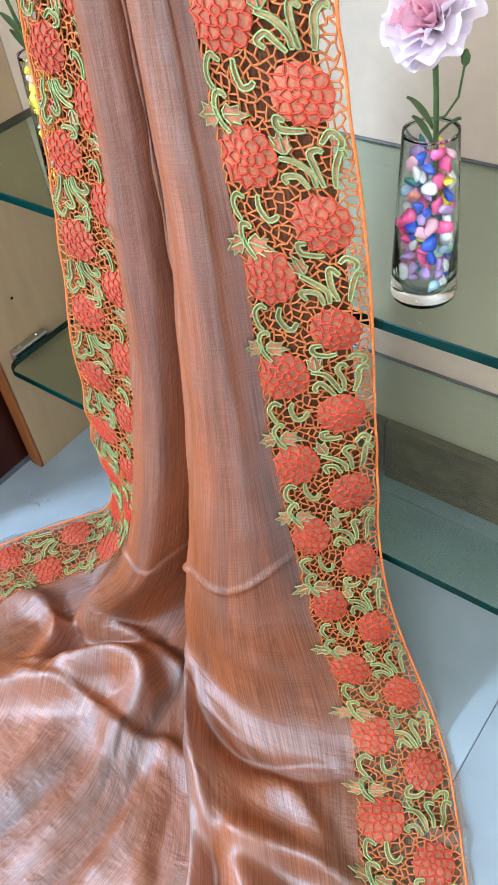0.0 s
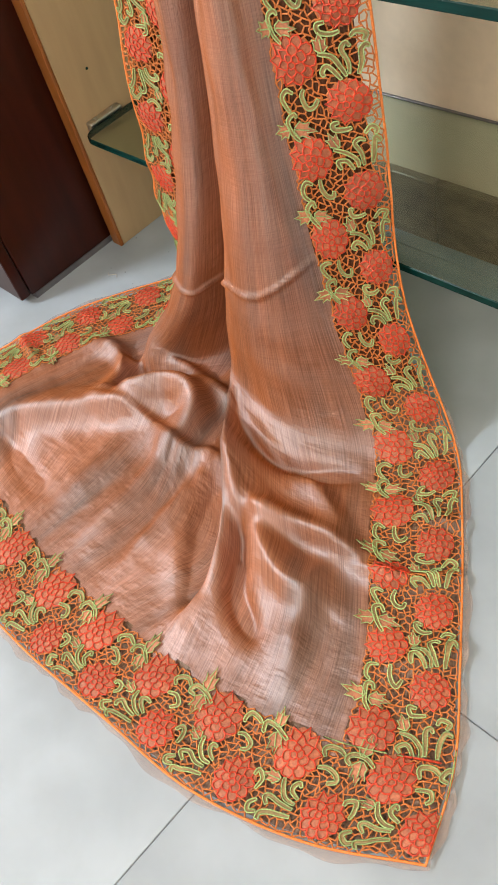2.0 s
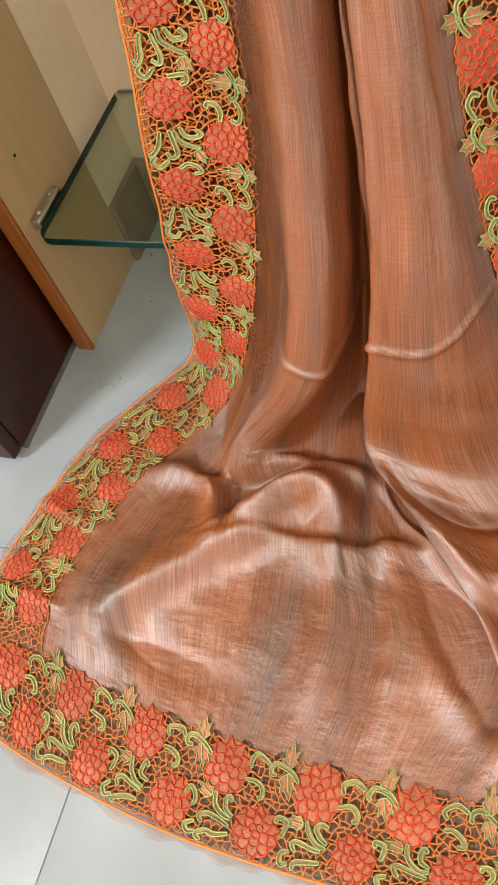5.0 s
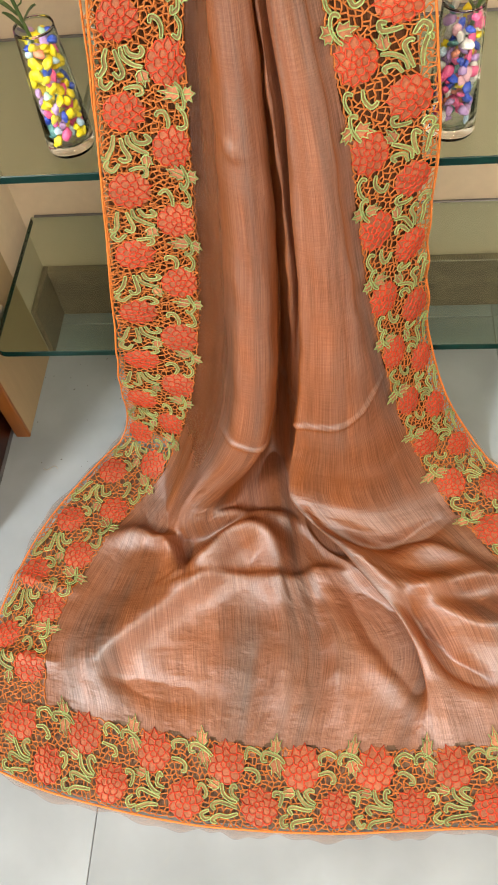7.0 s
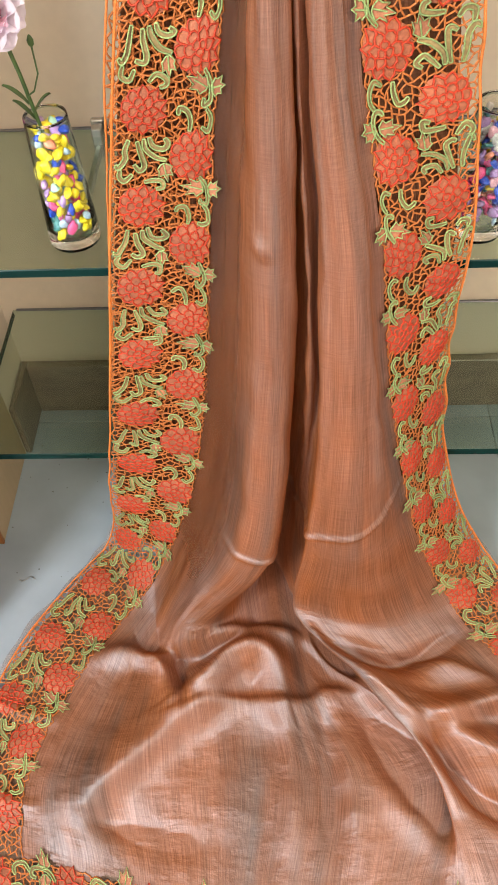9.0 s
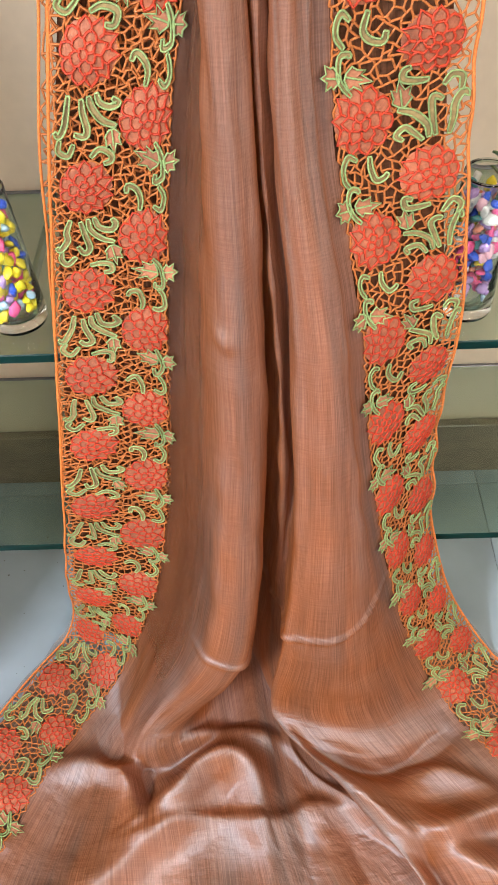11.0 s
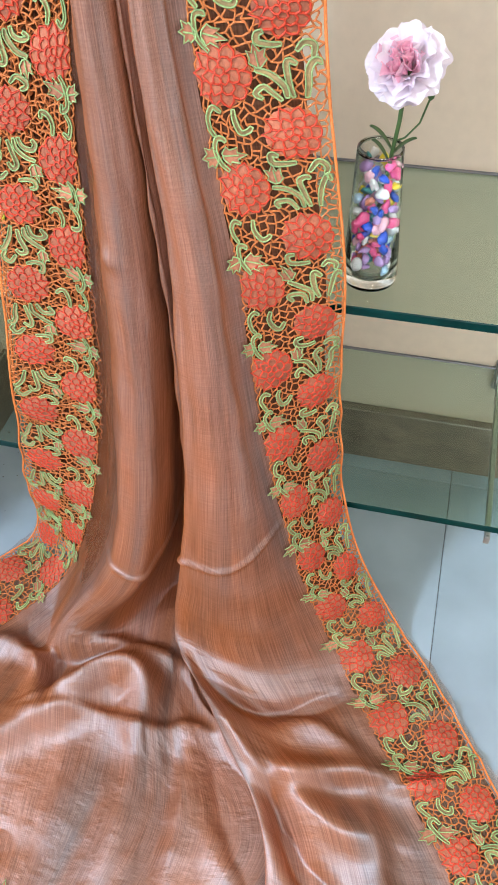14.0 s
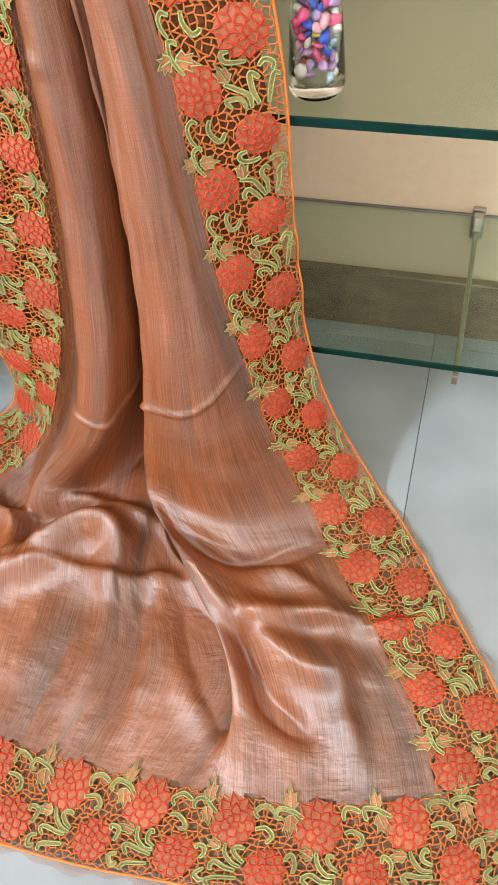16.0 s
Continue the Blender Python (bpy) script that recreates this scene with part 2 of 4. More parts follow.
def lathe(profile, turns=40, bm=None, capped=True):
    """A body turned round z from (radius, height) pairs."""
    bm = bm or bmesh.new()
    rings = []
    for r, z in profile:
        rings.append([bm.verts.new((r * math.cos(2 * math.pi * k / turns), r * math.sin(2 * math.pi * k / turns), z)) for k in range(turns)])
    for a, b in zip(rings, rings[1:]):
        for k in range(turns):
            bm.faces.new((a[k], a[(k + 1) % turns], b[(k + 1) % turns], b[k]))
    if capped and profile[0][0] > 1e-4:
        bm.faces.new(rings[0][::-1])
    if capped and profile[-1][0] > 1e-4:
        bm.faces.new(rings[-1])
    return bm


def tube(points, radius, sides=6, bm=None, closed=False):
    """A round cord along points; radius may be a number or one a point."""
    bm = bm or bmesh.new()
    pts = [Vector(p) for p in points]
    n = len(pts)
    rings = []
    for i, p in enumerate(pts):
        a = pts[(i - 1) % n] if closed or i else p
        b = pts[(i + 1) % n] if closed or i < n - 1 else p
        d = (b - a).normalized() if (b - a).length > 1e-9 else Vector((0, 0, 1))
        side = d.cross(Vector((0.31, 0.2, 0.93)))
        side = side.normalized() if side.length > 1e-6 else Vector((1, 0, 0))
        up = side.cross(d)
        r = radius[i] if isinstance(radius, (list, tuple)) else radius
        rings.append([bm.verts.new(p + r * (math.cos(2 * math.pi * k / sides) * side + math.sin(2 * math.pi * k / sides) * up)) for k in range(sides)])
    for a, b in list(zip(rings, rings[1:])) + ([(rings[-1], rings[0])] if closed else []):
        for k in range(sides):
            bm.faces.new((a[k], a[(k + 1) % sides], b[(k + 1) % sides], b[k]))
    if not closed:
        bm.faces.new(rings[0][::-1])
        bm.faces.new(rings[-1])
    return bm


# ---- the room ----
X0, X1, Y0, Y1, TOP = -2.4, 2.2, -2.6, 0.668, 2.75
TILE_W, TILE_D = 0.604, 0.597
floor = part("floor", box(X0, X1, Y0, Y1 + 0.1, -0.12, -0.0025), GROUT)
tagged(floor, "white vitrified floor tiles with thin dark joints", "floor", kind="structure")
wall_north = part("wall_north", box(X0 - 0.1, X1 + 0.1, Y1, Y1 + 0.12, -0.1, TOP), WALL)
tagged(wall_north, "plain cream painted wall behind the glass shelves", "wall", kind="structure")
for name, dims in (("wall_south", (X0 - 0.1, X1 + 0.1, Y0 - 0.12, Y0, -0.1, TOP)), ("wall_west", (X0 - 0.12, X0, Y0, Y1, -0.1, TOP)), ("wall_east", (X1, X1 + 0.12, Y0, Y1, -0.1, TOP))):
    tagged(part(name, box(*dims), WALL), "plain cream painted shop wall", "wall", kind="structure")
tagged(part("ceiling", box(X0 - 0.1, X1 + 0.1, Y0 - 0.1, Y1 + 0.1, TOP, TOP + 0.1), CEILING), "plain white ceiling", "ceiling", kind="structure")

# stub wall that closes the shelf bay, behind the laminate panel
bay_wall = part("wall_bay", box(-0.56, -0.466, 0.553, Y1, 0, TOP), WALL)
tagged(bay_wall, "short cream return wall of the shelf bay", "wall", kind="structure")

# stone skirting
skirting = thing("baseboard", "grey brown polished stone skirting along the wall", "skirting", kind="structure")
for a, b in ((-0.454, 0.045), (0.047, 0.945), (0.947, 1.545), (1.547, X1)):
    part("skirting_stone", box(a, b, 0.650, Y1 - 0.001, 0.0, 0.116, 0.0015, 1), STONE, skirting)
part("skirting_stone", box(-0.465, -0.4545, 0.553, Y1 - 0.001, 0.0, 0.116, 0.0015, 1), STONE, skirting)

# laminate upright that ends the shelves
upright = thing("side_panel", "beige laminate upright panel with orange brown lipping on the floor", "panel", (-0.483, 0.4, 0))
part("board", box(-0.005, 0.018, -0.028, 0.152, 0, 2.3, 0.001, 1), LAMINATE, upright)
part("lipping", box(-0.007, 0.019, -0.036, -0.0285, 0, 2.3, 0.002), LIPPING, upright, "orange brown wood edge strip")
for z in (0.316,):
    part("pin_hole", lathe([(0.0024, 0.0), (0.0024, 0.0012), (0.0012, 0.0016)], 10), PANE_EDGE, upright, "small dark shelf-pin hole").matrix_local = pose(0.0176, 0.03, z, 0, 90, 0)

# polished cabinet beside the panel
cabinet = thing("wooden_cabinet", "dark red brown polished wooden cabinet on the tiled floor", "cabinet", (-0.737, 0.42, 0))
part("side_board", box(0.218, 0.240, -0.245, 0.24, 0.012, 1.9, 0.002), MAHOGANY, cabinet)
part("side_board", box(-0.24, -0.218, -0.245, 0.24, 0.012, 1.9, 0.002), MAHOGANY, cabinet)
part("back_board", box(-0.217, 0.217, 0.22, 0.24, 0.012, 1.9, 0.002), MAHOGANY, cabinet)
part("top_board", box(-0.24, 0.24, -0.247, 0.24, 1.901, 1.93, 0.003), MAHOGANY, cabinet)
part("plinth", box(-0.2395, 0.2395, -0.2395, 0.2395, 0.0, 0.0115), PLINTH, cabinet, "thin grey steel plinth")
for a, b in ((-0.24, -0.001), (0.001, 0.24)):
    leaf = part("door", box(a, b, -0.268, -0.247, 0.014, 1.898, 0.003), MAHOGANY, cabinet)
    part("panel", box(a + 0.05, b - 0.05, -0.273, -0.2685, 0.1, 1.8, 0.004), MAHOGANY, leaf)


# ---- glass shelves ----
def glass_shelf(x0, x1, y0, y1, top, thick, rounded, label):
    """A sheet with a rounded front corner; its polished edge is a strip of its own."""
    shelf = thing("glass_shelf", label, "shelf", ((x0 + x1) / 2, (y0 + y1) / 2, top - thick))
    cx, cy = shelf.location.x, shelf.location.y
    r = rounded
    outline = [(x0 + r - r * math.cos(a), y0 + r - r * math.sin(a)) for a in np.linspace(0, math.pi / 2, 9)] + [(x1, y0), (x1, y1), (x0, y1)]
    bm = bmesh.new()
    low = [bm.verts.new((x - cx, y - cy, 0)) for x, y in outline]
    face = bm.faces.new(low[::-1])
    up = bmesh.ops.extrude_face_region(bm, geom=[face])
    for v in up["geom"]:
        if isinstance(v, bmesh.types.BMVert):
            v.co.z = thick
    bmesh.ops.recalc_face_normals(bm, faces=bm.faces)
    sheet = part("pane", bm, PANE, shelf)
    sheet.visible_shadow = False
    rim = [(x0, y1)] + outline[:10]
    bm = bmesh.new()
    rows = []
    for k, (x, y) in enumerate(rim):
        ox, oy = (-0.0012, 0) if k == 0 else (-0.0012 * math.cos(min(k - 1, 8) / 8 * math.pi / 2), -0.0012 * math.sin(min(k - 1, 8) / 8 * math.pi / 2))
        rows.append([bm.verts.new((x - cx + sx * ox, y - cy + sx * oy, z)) for sx, z in ((0.1, -0.0002), (1, 0.001), (1, thick - 0.001), (0.1, thick + 0.0002))])
    for a, b in zip(rows, rows[1:]):
        for k in range(3):
            bm.faces.new((a[k], b[k], b[k + 1], a[k + 1]))
    bmesh.ops.recalc_face_normals(bm, faces=bm.faces)
    part("polished_edge", bm, PANE_EDGE, shelf, "dark teal polished glass edge", smooth=False)
    return shelf


glass_shelf(-0.4635, 1.25, 0.380, 0.664, 0.550, 0.011, 0.006, "green tinted glass shelf carrying two vases")
glass_shelf(-0.446, 1.25, 0.367, 0.664, 0.236, 0.011, 0.022, "lower green tinted glass shelf, empty, with a rounded corner")


def shelf_bracket(x, under, reach=0.304):
    """A flat steel arm under the glass, with a clip and a slotted upright at the wall."""
    b = thing("shelf_bracket", "brushed steel arm and clip that carries a glass shelf", "bracket", (x, 0.667, under), "brackets under the glass shelves")
    part("arm", box(-0.0035, 0.0035, -reach, -0.008, -0.013, -0.001, 0.0015), STEEL, b)
    part("clip", box(-0.007, 0.007, -0.024, -0.008, -0.014, 0.022, 0.002), STEEL, b)
    part("wall_plate", box(-0.009, 0.009, -0.0075, 0.0005, -0.028, 0.026, 0.002), STEEL, b)
    part("tip", box(-0.0038, 0.0038, -reach - 0.0045, -reach - 0.0005, -0.016, -0.001, 0.0012), STEEL, b)
    return b


shelf_bracket(0.395, 0.225)
shelf_bracket(-0.245, 0.539, 0.2)
shelf_bracket(0.395, 0.539, 0.2)
rail = thing("back_rail", "thin steel strip where the glass meets the wall", "strip", (0.4, 0.661, 0))
for z in (0.5515, 0.2375):
    part("strip", box(-0.84, 0.84, -0.002, 0.0035, z, z + 0.0022, 0.0006, 1), PLINTH, rail)
corner_clip = thing("shelf_clip", "grey steel clip holding the glass corner to the panel", "clip", (-0.455, 0.425, 0.236))
part("body", box(-0.0095, 0.006, -0.035, 0.035, -0.0115, 0.006, 0.003), STEEL, corner_clip)
for sy in (-0.018, 0.018):
    part("screw", lathe([(0.0028, 0), (0.0028, 0.0012), (0.0018, 0.002)], 12), STEEL, corner_clip).location = (-0.002, sy, 0.0062)


# ---- the draped saree ----
def rail_line(*points):
    return np.array(points, dtype=float)


# Fold lines down the length of the cloth, from above the shelf to the hem on the floor: ten stations each.
LEFT_EDGE = rail_line((-.098, .37, 1.02), (-.144, .362, .80), (-.183, .360, .60), (-.217, .348, .40), (-.254, .350, .20), (-.292, .355, .012), (-.400, .190, .006), (-.448, .010, .006), (-.455, -.095, .006), (-.425, -.180, .005))
LEFT_BORDER = rail_line((-.006, .368, 1.02), (-.054, .360, .80), (-.078, .356, .60), (-.100, .345, .40), (-.135, .322, .20), (-.208, .285, .022), (-.300, .140, .012), (-.350, .000, .012), (-.340, -.100, .007), (-.330, -.212, .005))
LEFT_PANEL = rail_line((-.010, .354, 1.02), (-.040, .344, .80), (-.058, .338, .60), (-.075, .316, .40), (-.105, .280, .20), (-.198, .212, .010), (-.228, .105, .022), (-.245, -.020, .022), (-.215, -.125, .007), (-.220, -.234, .005))
LEFT_PLEAT = rail_line((-.020, .322, 1.02), (-.024, .310, .80), (-.028, .296, .60), (-.038, .268, .40), (-.066, .222, .20), (-.160, .186, .058), (-.145, .110, .016), (-.130, -.010, .012), (-.115, -.138, .006), (-.120, -.247, .005))
TUBE_SIDE = rail_line((-.002, .328, 1.02), (.002, .318, .80), (.006, .304, .60), (.000, .275, .40), (-.022, .226, .20), (-.104, .203, .046), (-.070, .128, .014), (-.050, -.010, .010), (-.060, -.143, .006), (-.060, -.250, .005))
VALLEY = rail_line((-.002, .375, 1.02), (.001, .372, .80), (.005, .366, .60), (.004, .360, .40), (-.012, .350, .20), (-.036, .332, .010), (-.010, .128, .010), (.025, -.010, .010), (.005, -.146, .006), (.005, -.251, .005))
SECOND_PLEAT = rail_line((.005, .338, 1.02), (.009, .331, .80), (.019, .316, .60), (.021, .304, .40), (.008, .308, .20), (.004, .275, .014), (.050, .108, .008), (.110, -.012, .009), (.090, -.145, .006), (.085, -.249, .005))
STEP = rail_line((.012, .352, 1.02), (.018, .346, .80), (.031, .334, .60), (.034, .314, .40), (.024, .262, .20), (.040, .224, .018), (.108, .116, .010), (.203, .010, .008), (.160, -.142, .006), (.155, -.243, .005))
PANEL_LIP = rail_line((.018, .330, 1.02), (.022, .322, .80), (.036, .298, .60), (.038, .266, .40), (.024, .230, .20), (.010, .208, .060), (.094, .110, .064), (.184, .000, .056), (.225, -.138, .007), (.225, -.237, .005))
PANEL_MID = rail_line((.032, .337, 1.02), (.045, .330, .80), (.074, .296, .60), (.088, .266, .40), (.096, .221, .20), (.118, .190, .052), (.205, .112, .020), (.300, -.008, .016), (.335, -.118, .007), (.350, -.226, .005))
RIGHT_BORDER = rail_line((.047, .350, 1.02), (.060, .346, .80), (.093, .326, .60), (.119, .303, .40), (.161, .282, .20), (.232, .248, .022), (.306, .146, .012), (.402, .018, .010), (.448, -.082, .006), (.478, -.184, .005))
RIGHT_EDGE = rail_line((.152, .374, 1.02), (.164, .376, .80), (.189, .372, .60), (.193, .376, .40), (.221, .350, .20), (.313, .318, .012), (.396, .216, .006), (.494, .070, .006), (.553, -.025, .005), (.586, -.119, .005))
RAILS = np.stack([LEFT_EDGE, LEFT_BORDER, LEFT_PANEL, LEFT_PLEAT, TUBE_SIDE, VALLEY, SECOND_PLEAT, STEP, PANEL_LIP, PANEL_MID, RIGHT_BORDER, RIGHT_EDGE])
LAST = len(RAILS) - 1


def spline(points, at):
    """Catmull-Rom through points (along axis 0), at fractional indices."""
    n = len(points)
    padded = np.concatenate([2 * points[:1] - points[1:2], points, 2 * points[-1:] - points[-2:-1]])
    i = np.clip(np.floor(at).astype(int), 0, n - 2)
    t = (at - i).reshape(-1, *([1] * (points.ndim - 1)))
    p0, p1, p2, p3 = padded[i], padded[i + 1], padded[i + 2], padded[i + 3]
    return 0.5 * (2 * p1 + (p2 - p0) * t + (2 * p0 - 5 * p1 + 4 * p2 - p3) * t ** 2 + (3 * p1 - p0 - 3 * p2 + p3) * t ** 3)


NU, NV = 331, 451
GU, GV = np.linspace(0, LAST, NU), np.linspace(0, 9, NV)
GRID = spline(np.swapaxes(spline(RAILS, GU), 0, 1), GV)  # NV x NU x 3


def smooth_noise(a, b, seed):
    """Soft waves in two directions, about -1 to 1."""
    rng = np.random.default_rng(seed)
    out = np.zeros_like(a)
    for _ in range(7):
        ang, f, ph = rng.uniform(0, 2 * math.pi), rng.uniform(0.6, 1.5), rng.uniform(0, 6.28)
        out += np.sin(2 * math.pi * f * (a * math.cos(ang) + b * math.sin(ang)) + ph)
    return out / 3.2


def ridge(path, height, left, right):
    """How much a fold along a curved line lifts the cloth that lies on the floor: it dies out at both ends, and falls off over left and right metres on its two sides."""
    x, y = GRID[..., 0], GRID[..., 1]
    line = spline(np.array(path), np.linspace(0, len(path) - 1, 8 * (len(path) - 1) + 1))
    best, side, along = np.full_like(x, 9.0), np.zeros_like(x), np.zeros_like(x)
    last = len(line) - 1
    for k, ((ax, ay), (bx, by)) in enumerate(zip(line, line[1:])):
        dx, dy = bx - ax, by - ay
        raw = ((x - ax) * dx + (y - ay) * dy) / (dx * dx + dy * dy)
        t = np.clip(raw, 0, 1)
        dist = np.hypot(x - ax - t * dx, y - ay - t * dy)
        near = dist < best
        best = np.where(near, dist, best)
        side = np.where(near, dx * (y - ay) - dy * (x - ax), side)
        along = np.where(near, (k + t) / last, along)
    width = np.where(side > 0, left, right)
    return height * np.clip(np.sin(math.pi * (0.08 + 0.84 * along)), 0, 1) ** 0.7 * np.exp(-np.abs(best / width) ** 1.7)


UU, VV = np.meshgrid(GU, GV)
LYING = np.clip((VV - 4.7) / 0.7, 0, 1) * np.clip((8.05 - VV) / 0.8, 0, 1) * np.clip((UU - 0.6) / 0.8, 0, 1) * np.clip((LAST - 0.6 - UU) / 0.8, 0, 1)
FOLDS = (
    # the looped fold under the left pleat, with the crest behind it and the hollow beside it
    ridge([(-.155, .100), (-.114, .126), (-.090, .156), (-.052, .169), (-.021, .153), (-.008, .108)], .050, .018, .030)
    + ridge([(-.170, .172), (-.093, .196), (-.015, .205), (.025, .188)], .030, .012, .020)
    + ridge([(-.166, .185), (-.158, .140), (-.148, .095)], -.036, .014, .016)
    # creases that run out to both sides of it
    + ridge([(-.310, .165), (-.228, .167), (-.185, .147), (-.160, .106)], .030, .018, .020)
    + ridge([(-.150, .080), (-.065, .098), (.003, .092), (.055, .115), (.110, .100)], .017, .008, .030)
    + ridge([(-.108, .105), (-.154, .065), (-.228, -.003), (-.266, -.047), (-.258, -.095)], .036, .020, .048)
    + ridge([(-.255, -.058), (-.197, -.072), (-.110, -.092)], -.014, .020, .022)
    # the edge of the right panel, and the fold that turns under it
    + ridge([(.020, .225), (.040, .172), (.115, .101), (.182, .048)], .024, .050, .009)
    + ridge([(.176, .054), (.205, .012), (.236, -.026), (.285, -.054)], -.052, .014, .016)
    + ridge([(.180, .060), (.209, .073), (.268, .093), (.370, .112)], .036, .022, .014)
    + ridge([(.205, .052), (.240, .030), (.275, .018), (.320, .022)], .036, .030, .018)
    + ridge([(.105, .065), (.161, -.015), (.245, -.085)], -.020, .026, .028)
    + ridge([(.105, .010), (.150, -.050), (.215, -.118)], .016, .026, .024)
    # soft lengthwise waves of the part that lies flat
    + ridge([(.063, .095), (.073, -.003), (.083, -.120)], .015, .030, .012)
    + ridge([(.040, .085), (.050, -.115)], -.008, .012, .012)
    + ridge([(-.008, .085), (.003, -.118)], .012, .018, .022)
    + ridge([(-.075, .060), (-.085, -.110)], .008, .024, .024)
    + ridge([(.30, .07), (.322, .0), (.37, -.095)], .026, .014, .030)
    + ridge([(.16, .155), (.23, .145), (.30, .115)], .020, .012, .026)
    # where the hanging cloth meets the floor
    + ridge([(.02, .195), (.09, .150), (.165, .155), (.23, .195)], -.032, .013, .016)
    + ridge([(-.205, .190), (-.145, .160), (-.09, .178), (-.04, .225)], -.020, .013, .016)
)
for _ in range(3):
    FOLDS[1:-1, 1:-1] = (FOLDS[1:-1, 1:-1] * 2 + FOLDS[:-2, 1:-1] + FOLDS[2:, 1:-1] + FOLDS[1:-1, :-2] + FOLDS[1:-1, 2:]) / 6
GRID[..., 2] += FOLDS * LYING
# puckers that cross the border where it lies on the floor
PUCKERS = ridge([(0.335, 0.094), (0.385, 0.114), (0.437, 0.162)], .016, .007, .012) + ridge([(0.435, 0.017), (0.463, 0.053), (0.486, 0.094)], .013, .008, .012) + ridge([(0.311, 0.206), (0.366, 0.212), (0.408, 0.226)], .008, .008, .010)
PUCKERS += ridge([(-.43, .10), (-.38, .085), (-.33, .075)], .009, .008, .010) + ridge([(-.45, -.03), (-.40, -.03), (-.34, -.04)], .009, .010, .008)
GRID[..., 2] += PUCKERS * np.clip((VV - 5.2) / 0.6, 0, 1)
# soft unevenness of the cloth, and fine lengthwise ripples where it hangs
HANGING = np.clip((5.2 - VV) / 0.8, 0, 1)
INNER = np.clip((UU - 0.9) / 0.5, 0, 1) * np.clip((LAST - 0.9 - UU) / 0.5, 0, 1) * np.clip((8.0 - VV) / 0.5, 0, 1)
ripple = 0.0011 * np.sin(UU * 7.5 + 0.9 * np.sin(VV * 1.3)) * INNER * HANGING
ripple += 0.0018 * smooth_noise(UU * 0.55, VV * 0.8, 5) * (0.35 + 0.65 * INNER)
ripple += 0.0010 * smooth_noise(UU * 1.5, VV * 2.3, 9) * INNER * (0.35 + 0.65 * HANGING)
# puckered selvedge
RIM = np.clip(1 - np.minimum(UU, LAST - UU) / 0.5, 0, 1)
ripple += 0.0026 * RIM * np.sin(VV * 13 + 2.6 * np.sin(VV * 3.1 + UU * 0.3)) * (0.6 + 0.4 * np.sin(VV * 2.3)) * HANGING
# small creases where the silk lies in a heap
ripple += 0.0005 * smooth_noise(UU * 2.2, VV * 3.6, 21) * INNER * np.clip((VV - 4.6) / 0.6, 0, 1)
# the crease left by folding, across the whole panel a hand's width over the floor
FOLD_MARK = np.interp(UU, (0, 4.5, 8, 9, 10), (4.0, 4.0, 3.86, 3.8, 3.62))
ripple += 0.0050 * np.exp(-((VV - FOLD_MARK) / 0.018) ** 2) * INNER * np.clip((UU - 2.3) / 0.5, 0, 1)
ripple += 0.006 * np.exp(-((VV - 1.82 - 0.08 * (UU - 3)) / 0.06) ** 2 - ((UU - 3.05) / 0.28) ** 2)


def normals_of(grid):
    n = -np.cross(np.gradient(grid, axis=1), np.gradient(grid, axis=0))
    return n / np.maximum(np.linalg.norm(n, axis=2, keepdims=True), 1e-9)


GRID += ripple[..., None] * normals_of(GRID)
GRID[..., 2] = np.maximum(GRID[..., 2], 0.0055)
NORMAL = normals_of(GRID)


def sample(table, u, v):
    fu, fv = np.clip(u, 0, LAST) / LAST * (NU - 1), np.clip(v, 0, 9) / 9 * (NV - 1)
    i, j = np.minimum(fu.astype(int), NU - 2), np.minimum(fv.astype(int), NV - 2)
    a, b = (fu - i)[:, None], (fv - j)[:, None]
    return (table[j, i] * (1 - a) + table[j, i + 1] * a) * (1 - b) + (table[j + 1, i] * (1 - a) + table[j + 1, i + 1] * a) * b


BORDER = 0.105


class Strip:
    """A border: s metres along it, d metres in from the edge."""

    def __init__(self, side):
        self.side = side
        k = np.linspace(0, LAST if side == "bottom" else 8, 900)
        if side == "bottom":
            u, v = k, np.full_like(k, 8.4)
        else:
            u, v = np.full_like(k, LAST - 0.55 if side == "right" else 0.55), k
        line = sample(GRID, u, v)
        self.k = k
        self.s = np.concatenate([[0], np.cumsum(np.linalg.norm(np.diff(line, axis=0), axis=1))])
        self.length = self.s[-1]
        self.line = line

    def near(self, x, y, z):
        return float(self.s[np.argmin(((self.line - np.array((x, y, z))) ** 2).sum(1))])

    def uv(self, s, d):
        k = np.interp(s, self.s, self.k)
        if self.side == "bottom":
            return k, 9 - d / BORDER
        return (LAST - d / BORDER if self.side == "right" else d / BORDER), k

    def place(self, s, d, h=0.0):
        u, v = self.uv(np.asarray(s, float), np.asarray(d, float))
        return sample(GRID, u, v) + sample(NORMAL, u, v) * np.reshape(h, (-1, 1))


